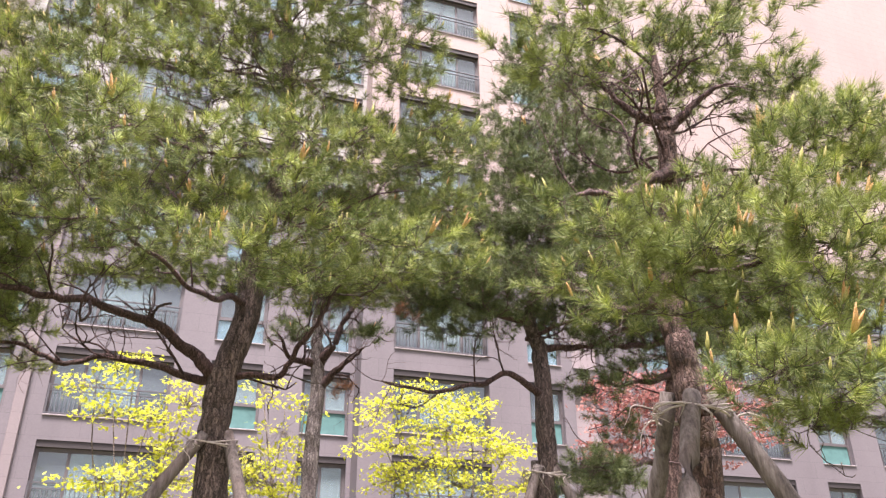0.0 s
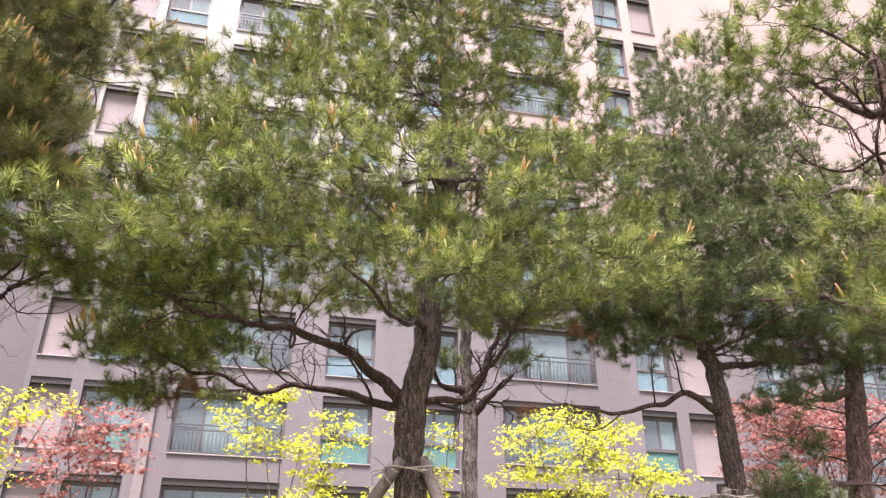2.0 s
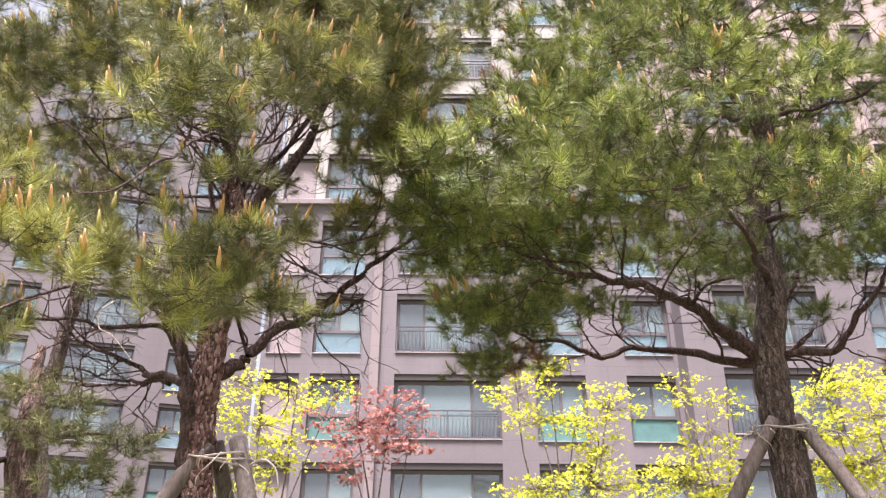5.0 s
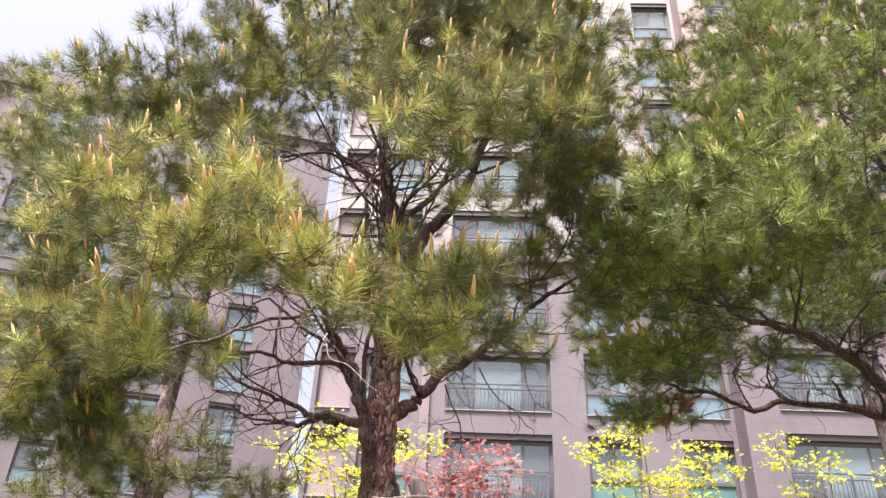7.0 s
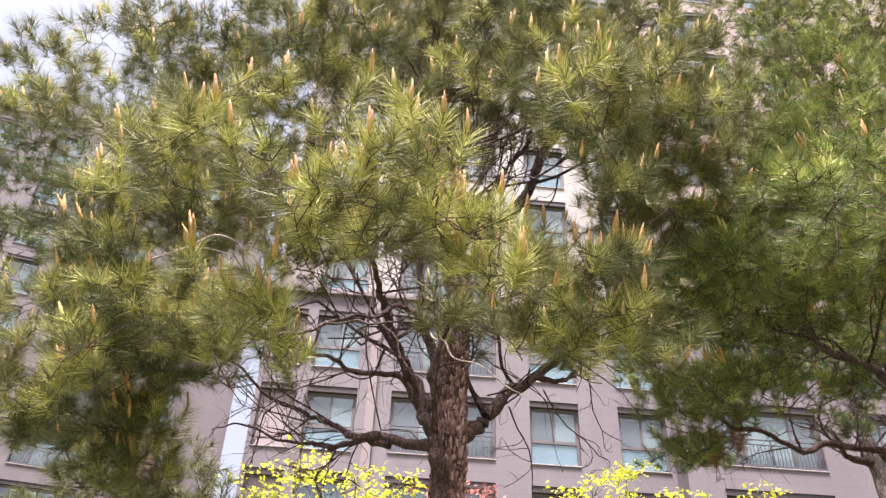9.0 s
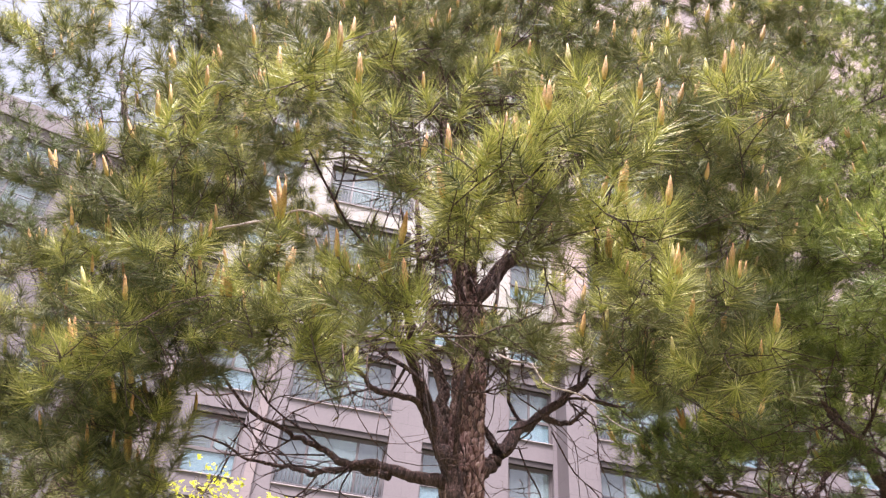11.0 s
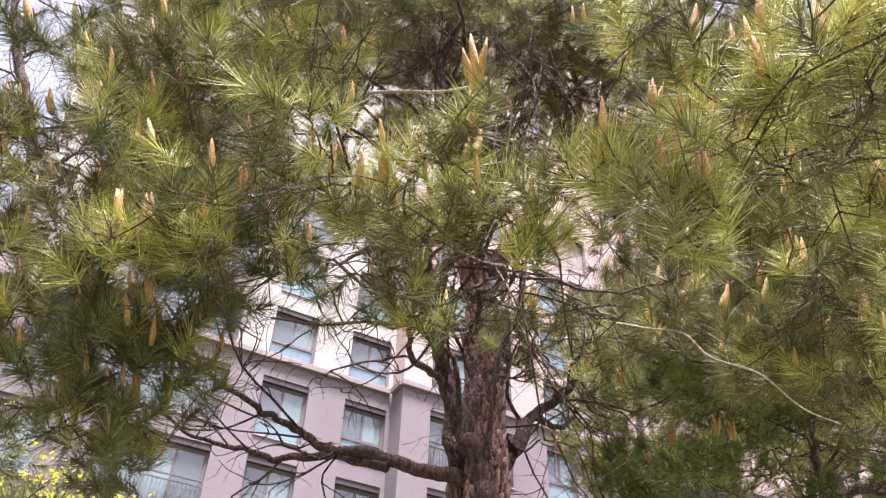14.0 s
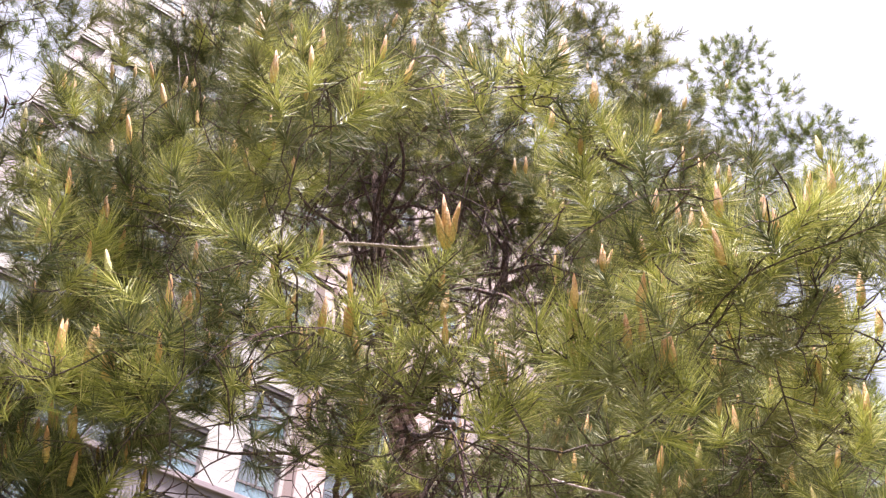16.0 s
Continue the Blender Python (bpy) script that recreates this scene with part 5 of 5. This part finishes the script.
pine('pine_tree', 'thin-crowned pine with bare twisting limbs against the sky', 71, trunk_f, (0.09, 0.08, 0.07, 0.065, 0.055, 0.04, 0.02), limbs_f, (0.035, 0.035, 0.035, 0.035, 0.021), clumps_f_a + clumps_f_b, 30, 70, 0.12, 0.0036, 0.05, (0.3, 0.6, 0.05, 0.05), BARK, NEEDLES_FAR, 0, 14, (4.6, 7.8), 1.1, ())

clumps_l_a = [
    (-5.31, 6.57, 2.71, 0.44, 0.14), (-5.0, 6.67, 2.95, 0.44, 0.14), (-4.36, 6.57, 2.85, 0.42, 0.16),
    (-3.98, 6.57, 2.78, 0.31, 0.15), (-4.71, 6.78, 3.21, 0.46, 0.14), (-4.17, 6.57, 2.54, 0.42, 0.14),
    (-5.3, 6.78, 3.28, 0.47, 0.15), (-4.98, 6.37, 2.44, 0.31, 0.1),
]
trunk_l = [(-4.62, 6.88, 1.73), (-4.81, 6.88, 2.63), (-4.83, 6.88, 2.88), (-4.85, 6.88, 3.15), (-4.88, 6.88, 3.61)]
limbs_l = [
    [(-4.82, 6.88, 2.76), (-5.0, 6.67, 2.62), (-5.27, 6.57, 2.59)],
    [(-4.84, 6.88, 2.93), (-4.39, 6.67, 2.84), (-4.03, 6.57, 2.86)],
]
pine('pine_tree', 'low pine with short drooping clumps at the garden edge', 81, trunk_l, (0.16, 0.13, 0.11, 0.1, 0.08, 0.03), limbs_l, (0.027, 0.027, 0.027, 0.027, 0.016), clumps_l_a, 50, 75, 0.11, 0.003, 0.05, (0.3, 0.6, 0.05, 0.05), BARK_RED, NEEDLES, 0, 0, (3, 5), 0.9, ())


# ---- apartment tower ----
STOREY, FIRST = 2.8, 3.7


def frame_bm(x0, x1, y0, y1, z0, z1, bar):
    """A rectangular frame of four bars."""
    bm = box_bm(x0, x1, y0, y1, z1 - bar, z1)
    box_bm(x0, x1, y0, y1, z0, z0 + bar, bm=bm)
    box_bm(x0, x0 + bar, y0, y1, z0 + bar, z1 - bar, bm=bm)
    box_bm(x1 - bar, x1, y0, y1, z0 + bar, z1 - bar, bm=bm)
    return bm


def window_unit(parent, width, kind, blind, teal=False):
    """A window whose top edge stands at its origin, with its outer face at y = 0."""
    w = width / 2
    high = 2.1 if kind == "balcony" else 2.15
    win = part("window", frame_bm(-w, w, 0.16, 0.26, -high, -0.2, 0.07), FRAME, parent)
    # dark strip along the top of the opening, drawn as its shadow
    part("lintel", box_bm(-w, w, 0.03, 0.3, -0.2, -0.002, 0.01), LINTEL_SHADE, win)
    part("sill", box_bm(-w, w, -0.04, 0.16, -high - 0.002, -high + 0.04, 0.008), SILL, win)
    lo, hi = -high + 0.07, -0.27
    low_glass = TEAL if teal else GLASS_LOW
    if kind == "balcony":
        cuts = [-w + 0.07, -w + width * 0.27, -w + width * 0.73, w - 0.07]
        for a, b, pane in zip(cuts, cuts[1:], (GLASS_SCREEN, GLASS, GLASS_SCREEN)):
            part("pane", box_bm(a + 0.03, b - 0.03, 0.2, 0.215, lo, hi), pane, win)
            part("casement", frame_bm(a, b, 0.185, 0.235, lo, hi, 0.04), FRAME, win)
        rail = box_bm(-w, w, -0.02, 0.03, -1.2, -1.16)
        box_bm(-w, w, -0.02, 0.02, -1.36, -1.33, bm=rail)
        box_bm(-w, w, -0.02, 0.02, -2.04, -2.0, bm=rail)
        for k in range(int(width / 0.12)):
            x = -w + 0.06 + k * 0.12
            box_bm(x - 0.008, x + 0.008, -0.008, 0.008, -2.0, -1.36, bm=rail)
        for x in (-w + 0.015, -0.02, w - 0.055):
            box_bm(x, x + 0.04, -0.02, 0.02, -2.0, -1.36, bm=rail)
            box_bm(x, x + 0.04, -0.02, 0.02, -1.33, -1.2, bm=rail)
        part("railing", rail, RAIL, win, "grey metal bar railing")
    elif kind == "louvre":
        slats = bmesh.new()
        for k in range(14):
            z = lo + 0.05 + k * (hi - lo) / 14
            box_bm(-w + 0.07, w - 0.07, 0.13, 0.2, z, z + 0.06, bm=slats)
        part("louvre", slats, BLADE, win, "pale louvred vent")
        part("vent_back", box_bm(-w + 0.07, w - 0.07, 0.3, 0.33, lo, hi), ROOM, win)
    elif kind == "panel":
        part("panel", box_bm(-w + 0.07, w - 0.07, 0.19, 0.23, lo, hi), MAUVE_PANEL, win, "mauve solid panel")
    else:
        mid = -1.34
        for a, b, pane in ((-w + 0.07, 0.0, GLASS_SCREEN), (0.0, w - 0.07, GLASS)):
            part("pane", box_bm(a + 0.03, b - 0.03, 0.2, 0.215, mid + 0.05, hi), pane, win)
            part("casement", frame_bm(a, b, 0.185, 0.235, mid + 0.04, hi, 0.04), FRAME, win)
        part("transom", box_bm(-w + 0.07, w - 0.07, 0.165, 0.25, mid - 0.03, mid + 0.04), FRAME, win)
        part("pane", box_bm(-w + 0.07, w - 0.07, 0.2, 0.215, lo, mid - 0.03), low_glass, win)
    if kind in ("window", "balcony"):
        if blind:
            part("curtain", box_bm(-w + 0.05, w - 0.05, 0.42, 0.44, lo, hi), TEAL if teal else CURTAIN, win)
        else:
            part("curtain", box_bm(-w + 0.05, -w + width * 0.3, 0.42, 0.44, lo, hi), CURTAIN, win)
            part("room", box_bm(-w + 0.05, w - 0.05, 1.0, 1.04, lo, hi), ROOM, win)
    return win


def facade(parent, name, y, x0, x1, columns, floors, first, mats, thick=0.4, plain_above=99, plain_from=0.0):
    """Storeys of wall with openings that go through, and a window in each; above one storey the wall may be plain from some place on."""
    rng = random.Random(name)
    units = {}
    walls = {}
    for n in floors:
        top = first + n * STOREY
        mat = mats(n)
        row = [c for c in columns if n <= plain_above or c[0] < plain_from]
        bm = walls.setdefault(mat.name, (bmesh.new(), mat))[0]
        # band above the openings, up to the foot of the next storey's openings
        box_bm(x0, x1, y, y + thick, top, top + STOREY - 2.15, bm=bm)
        x = x0
        for a, b, kind in row:
            box_bm(x, a, y, y + thick, top - 2.15, top, bm=bm)
            x = b
            if kind == "balcony":
                box_bm(a, b, y, y + thick, top - 2.15, top - 2.1, bm=bm)
        box_bm(x, x1, y, y + thick, top - 2.15, top, bm=bm)
        for a, b, kind in row:
            teal = n <= 2 and kind != "panel"
            what = "louvre" if (kind == "panel" and n <= 0) else kind
            key = (round(b - a, 2), what, rng.random() < 0.6, teal)
            if key not in units:
                units[key] = window_unit(parent, *key)
                win = units[key]
            else:
                old = units[key]
                win = old.copy()
                scene.collection.objects.link(win)
                for ch in old.children:
                    c2 = ch.copy()
                    scene.collection.objects.link(c2)
                    c2.parent = win
            win.location = ((a + b) / 2, y, top)
    for bm, mat in walls.values():
        part("wall", bm, mat, parent)


def tower():
    root = new("apartment_tower")
    tagged(root, "tall apartment tower with mauve stone base and cream upper storeys", "apartment building")
    skin = lambda n: STONE if n <= 4 else CREAM
    floors = range(0, 15)
    facade(root, "west", 25.2, -7.6, 5.9, [(-7.45, -6.3, "panel"), (-5.95, -4.35, "window"), (-3.25, 0.15, "balcony"), (1.26, 2.87, "window"), (4.18, 5.75, "window")], floors, FIRST, skin)
    facade(root, "east", 24.3, 5.9, 36.0, [(7.0, 10.4, "balcony"), (11.9, 13.2, "window"), (13.65, 14.8, "panel"), (16.6, 18.2, "window"), (19.3, 22.7, "balcony"), (24.2, 25.8, "window"), (27.2, 30.6, "balcony"), (32.0, 33.6, "window")], floors, FIRST, lambda n: STONE if n <= 4 else PINK, plain_above=4, plain_from=15.0)
    part("plinth", box_bm(-7.6, 36.0, 25.25, 25.6, -0.2, FIRST - 2.15), STONE_DARK, root)
    part("return_wall", box_bm(5.9, 6.3, 24.7, 25.6, 0, 15.6), STONE, root)
    part("return_wall", box_bm(5.9, 6.3, 24.7, 25.6, 15.6, 45.0), PINK, root)
    part("end_wall", box_bm(-7.6, -7.2, 25.6, 37.0, 0, 15.6), STONE, root)
    part("end_wall", box_bm(-7.6, -7.2, 25.6, 37.0, 15.6, 45.0), CREAM, root)
    part("back_wall", box_bm(-7.6, 36.0, 37.0, 37.4, 0, 45.0), CREAM, root)
    part("roof", box_bm(-7.7, 36.1, 24.2, 37.5, 45.0, 45.5), CREAM, root)
    part("cornice", box_bm(-7.75, 5.8, 25.06, 25.2, 15.5, 15.72, 0.02), STONE_DARK, root, "projecting stone string course")
    part("cornice", box_bm(5.8, 36.1, 24.16, 24.3, 15.5, 15.72, 0.02), STONE_DARK, root, "projecting stone string course")
    part("cornice", box_bm(5.76, 5.9, 24.3, 25.06, 15.5, 15.72, 0.02), STONE_DARK, root, "projecting stone string course")
    for x in (-4.05,):
        part("pilaster", box_bm(x, x + 0.3, 25.05, 25.2, 0.0, 15.5, 0.015), STONE_DARK, root)
    # floors and rooms behind the openings
    for n in range(0, 16):
        z = FIRST + n * STOREY + 0.3
        part("floor_slab", box_bm(-7.2, 35.6, 26.3, 37.0, z - 0.25, z), ROOM, root)
    return root


def neighbour():
    root = new("apartment_block")
    tagged(root, "lower pale pink apartment block beside the tower", "apartment building")
    x1 = NEIGHBOUR[0]
    facade(root, "neighbour", NEIGHBOUR[1], x1 - 20, x1, [(x1 - 17, x1 - 14, "balcony"), (x1 - 12.5, x1 - 10.9, "window"), (x1 - 9.2, x1 - 6.0, "balcony"), (x1 - 4.4, x1 - 2.8, "window")], range(0, NEIGHBOUR[2]), FIRST, lambda n: STONE)
    top = FIRST + (NEIGHBOUR[2] - 1) * STOREY + 0.65
    part("roof", box_bm(x1 - 20.2, x1 + 0.02, NEIGHBOUR[1] - 0.15, NEIGHBOUR[1] + 12, top, top + 1.4, 0.03), STONE, root)
    part("end_wall", box_bm(x1 - 0.4, x1, NEIGHBOUR[1] + 0.4, NEIGHBOUR[1] + 12, 0, top), STONE, root)
    part("plinth", box_bm(x1 - 20, x1, NEIGHBOUR[1] + 0.05, NEIGHBOUR[1] + 0.4, -0.2, FIRST - 2.15), STONE, root)
    # the block stands askew to the tower, turned about its front corner
    turn = Matrix.Translation((x1, NEIGHBOUR[1], 0)) @ Matrix.Rotation(radians(16), 4, "Z") @ Matrix.Translation((-x1, -NEIGHBOUR[1], 0))
    root.matrix_world = turn
    return root


def link_wall():
    x1, y1 = NEIGHBOUR[0], NEIGHBOUR[1]
    wall = part("garden_wall", box_bm(x1 + 0.05, -7.25, y1 - 1.2, y1 - 0.8, -0.1, 7.8, 0.03), STONE, None)
    tagged(wall, "plain stone wall closing the gap between two blocks", "wall", kind="structure")


tower()
neighbour()
link_wall()


# ---- ground ----
def ground():
    n, size = 60, 600.0
    xs = np.sign(np.linspace(-1, 1, n)) * np.abs(np.linspace(-1, 1, n)) ** 3 * size
    verts = [(x, y, 0.04 * noise.noise((x * 0.4, y * 0.4, 0)) - 0.02 if abs(x) < 60 and abs(y) < 24 else -0.02) for y in xs for x in xs]
    faces = [(j * n + i, j * n + i + 1, (j + 1) * n + i + 1, (j + 1) * n + i) for j in range(n - 1) for i in range(n - 1)]
    return tagged(mesh_object("ground", verts, faces, SOIL, None, "soil and grass of the planted garden", True), category="ground", kind="structure")


ground()


# ---- timber supports round the trunks ----
def support(x, y, z, reach, turns, thick=0.052):
    """Three poles that lean against a trunk and are lashed to it."""
    rng = np.random.default_rng(int(abs(x) * 100))
    root = new("tree_support")
    root.location = (x, y, 0)
    tagged(root, "weathered timber poles lashed with pale rope round a pine trunk", "tree support", "tree supports")
    for k, a in enumerate(turns):
        a = radians(a)
        d = np.array([math.cos(a), math.sin(a), 0])
        s = np.array([-d[1], d[0], 0])
        top = d * 0.08 + s * 0.05 + np.array([0, 0, z + 0.1 + 0.03 * k])
        foot = d * reach + np.array([0, 0, -0.1])
        line = np.linspace(foot, top, 9) + rng.normal(0, 0.008, (9, 3))
        v, f = tube(smooth_line(line, 3), [thick * 1.1, thick, thick * 0.8], 12, rng, 0.07)
        mesh_object("pole", v.tolist(), f, TIMBER, root, "", True)
    for k in range(3):
        a = np.linspace(0, 2 * np.pi, 24)
        r = 0.155 + 0.012 * (k % 2) + 0.02 * np.abs(np.sin(1.5 * a))
        loop = np.c_[r * np.cos(a), r * np.sin(a), z + 0.02 + 0.016 * k + 0.02 * np.sin(a * 2 + k)]
        v, f = tube(loop, [0.0055, 0.0055], 6, rng, 0.1)
        mesh_object("rope", v.tolist(), f, ROPE, root, "pale rope lashing", True)
    # frayed strands stick out of the lashing and hang down from it
    frayed = Joined()
    for k in range(16):
        a = rng.uniform(0, 2 * np.pi)
        d = np.array([math.cos(a), math.sin(a), 0])
        at = d * 0.16 + [0, 0, z + rng.uniform(0, 0.06)]
        size = rng.uniform(0.06, 0.24)
        way = d * rng.uniform(0.2, 0.8) + rng.normal(0, 0.4, 3)
        end = at + unit(way + [0, 0, -0.5]) * size
        frayed.add(*tube(smooth_line([at, (at + end) / 2 + d * 0.04 + rng.normal(0, 0.02, 3), end, end + rng.normal(0, 0.015, 3) - [0, 0, size * 0.3]], 3), [0.004, 0.0025, 0.0012], 4, rng, 0.1))
    frayed.place("frayed_strand", ROPE, root)
    tail = np.array([[0.17, -0.05, z], [0.25, -0.1, z + 0.03], [0.33, -0.14, z - 0.02], [0.36, -0.15, z - 0.12]])
    v, f = tube(smooth_line(tail, 4), [0.007, 0.004], 5, rng)
    mesh_object("rope", v.tolist(), f, ROPE, root, "", True)


support(0.52, 6.01, 2.71, 2.0, (190, -70, 60))
support(2.55, 3.26, 2.45, 1.5, (215, -55, 90))
support(3.36, 6.51, 2.73, 1.6, (200, -60, 70))
support(-2.84, 5.03, 2.29, 1.5, (205, -40, 80))


# ---- small maples under the facade ----
def maple(name, label, seed, x, y, pads, leaf, size, density):
    rng = np.random.default_rng(seed)
    root = new(name)
    root.location = (x, y, 0)
    tagged(root, label, "maple tree", "small maples")
    low = min(p[2] for p in pads)
    for k, (px, py, pz, rx, rz) in enumerate(pads):
        c = np.array([px - x, py - y, pz])
        fork = np.array([rng.normal(0, 0.12), rng.normal(0, 0.12), max(0.5, low * 0.55) * rng.uniform(0.7, 1.1)])
        mid = (fork + c) / 2 + np.array([0, 0, 0.15]) + rng.normal(0, 0.1, 3)
        wood = Joined()
        wood.add(*tube(smooth_line([(0, 0, -0.1), fork * 0.6, fork, mid, c, c + [0, 0, rz * 0.8]], 4), [0.02, 0.015, 0.009, 0.004], 6, rng, 0.1))
        rx, rz = rx * 1.5, rz * 1.5
        n = int(density * rx * rz * 3.6) + 16
        u = unit(rng.normal(size=(n, 3))) * rng.uniform(0, 1, (n, 1)) ** 0.4
        tiers = np.round(u[:, 2:3] * 2) / 2
        u[:, 2:3] = 0.8 * tiers + 0.2 * u[:, 2:3] + 0.08 * np.sin(u[:, 0:1] * 5 + k)
        # leaves sit in flat sprays with gaps between them
        sprays = c + u[: max(6, n // 15)] * [rx, rx, rz]
        places = sprays[rng.integers(0, len(sprays), n)] + rng.normal(0, 1, (n, 3)) * [0.1, 0.1, 0.025]
        for m in range(0, n, 11):
            at = c + (places[m] - c) * 0.1
            wood.add(*tube(smooth_line([at, (at + places[m]) / 2 + rng.normal(0, 0.03, 3), places[m]], 2), [0.004, 0.002], 3, rng))
        branch = wood.place("branch", THIN, root)
        v, f = leaf_mesh(places, size, rng)
        mesh_object("leaves", np.array(v).tolist(), f, leaf, branch, "", kind="stuff")


maple_clumps_0_a = [
    (3.22, 10.76, 4.41, 0.45, 0.18), (3.07, 10.76, 3.84, 0.44, 0.15), (3.73, 10.76, 4.62, 0.38, 0.13),
    (3.98, 10.76, 4.14, 0.5, 0.18), (4.59, 10.76, 3.86, 0.51, 0.13), (3.56, 10.76, 3.56, 0.41, 0.18),
    (4.34, 10.76, 4.5, 0.38, 0.13), (4.95, 10.76, 3.96, 0.38, 0.11), (4.06, 10.76, 3.36, 0.49, 0.18),
    (3.24, 10.76, 3.4, 0.4, 0.16), (5.1, 10.76, 3.41, 0.34, 0.15),
]
maple('maple_tree', 'young maple with bright yellow-green leaves before the stone wall', 1, 3.99, 10.76, maple_clumps_0_a, YELLOW, 0.052, 760)
maple_clumps_1_a = [
    (-0.73, 10.76, 4.39, 0.28, 0.14), (-0.31, 10.76, 4.72, 0.32, 0.08), (-0.47, 10.76, 4.01, 0.27, 0.09),
    (-0.03, 10.76, 3.97, 0.23, 0.16), (0.25, 10.76, 3.7, 0.27, 0.16), (0.4, 10.76, 4.18, 0.24, 0.2),
    (0.12, 10.76, 3.24, 0.62, 0.19), (-0.47, 10.76, 3.21, 0.35, 0.14), (1.28, 10.76, 3.3, 0.47, 0.23),
]
maple('maple_tree', 'young maple with bright yellow-green leaves before the stone wall', 2, 0.00, 10.76, maple_clumps_1_a, YELLOW, 0.052, 760)
maple_clumps_2_a = [
    (1.35, 10.76, 4.49, 0.2, 0.24), (1.66, 10.76, 3.98, 0.24, 0.32), (1.41, 10.76, 3.45, 0.23, 0.23),
    (1.94, 10.76, 4.31, 0.24, 0.12), (1.57, 10.76, 3.24, 0.39, 0.16),
]
maple('maple_tree', 'young maple with bright yellow-green leaves before the stone wall', 3, 1.59, 10.76, maple_clumps_2_a, YELLOW, 0.05, 330)
maple_clumps_3_a = [
    (-4.62, 10.75, 4.1, 0.31, 0.24), (-4.37, 10.75, 4.54, 0.39, 0.16), (-3.98, 10.75, 3.98, 0.35, 0.27),
    (-3.56, 10.75, 4.35, 0.27, 0.19), (-3.71, 10.75, 3.56, 0.42, 0.19), (-4.26, 10.75, 3.28, 0.42, 0.19),
    (-3.07, 10.75, 4.37, 0.23, 0.15),
]
maple('maple_tree', 'young maple with bright yellow-green leaves before the stone wall', 4, -3.94, 10.75, maple_clumps_3_a, YELLOW, 0.055, 400)
maple_clumps_4_a = [
    (8.39, 12.26, 5.27, 0.82, 0.38), (7.75, 12.26, 5.43, 0.48, 0.24), (8.99, 12.26, 4.91, 0.61, 0.39),
    (7.78, 12.26, 4.46, 0.58, 0.32), (9.4, 12.26, 5.65, 0.52, 0.21), (10.17, 12.26, 4.97, 0.64, 0.47),
]
maple('maple_tree', 'small maple with dull red leaves before the stone wall', 5, 8.75, 12.26, maple_clumps_4_a, RED, 0.06, 700)
maple_clumps_5_a = [
    (-2.71, 10.26, 3.83, 0.41, 0.26), (-2.31, 10.26, 3.98, 0.34, 0.19), (-2.74, 10.26, 3.44, 0.34, 0.19),
    (-2.1, 10.26, 3.54, 0.26, 0.18),
]
maple('maple_tree', 'small maple with dull red leaves before the stone wall', 6, -2.46, 10.26, maple_clumps_5_a, RED, 0.055, 600)


# ---- bare twigs caught in the near pine ----
def bare_twig(points, girth, label):
    rng = np.random.default_rng(3)
    p = smooth_line(points, 8)
    base = p[0].copy()
    v, f = tube(p - base, [girth, girth * 0.8, girth * 0.4], 6, rng, 0.1)
    ob = mesh_object("bare_twig", v.tolist(), f, PALE_TWIG, None, label, True)
    ob.location = base
    tagged(ob, category="twig")


bare_twig([(-4.03, 3.68, 2.79), (-3.97, 3.64, 2.79), (-3.9, 3.62, 2.812), (-3.83, 3.59, 2.84), (-3.77, 3.57, 2.822), (-3.74, 3.6, 2.81), (-3.72, 3.65, 2.76)], 0.004, 'pale curling bare twig caught among the pine needles')
bare_twig([(-3.97, 3.64, 2.79), (-3.93, 3.66, 2.83), (-3.87, 3.68, 2.85), (-3.79, 3.72, 2.86)], 0.003, 'pale curling bare twig caught among the pine needles')
bare_twig([(-3.1, 4.05, 2.8), (-3.09, 3.94, 2.72), (-3.06, 3.86, 2.67), (-3.03, 3.82, 2.59), (-2.95, 3.76, 2.54), (-2.87, 3.73, 2.46), (-2.82, 3.68, 2.41)], 0.0035, 'long thin bare twig hanging from the near pine')
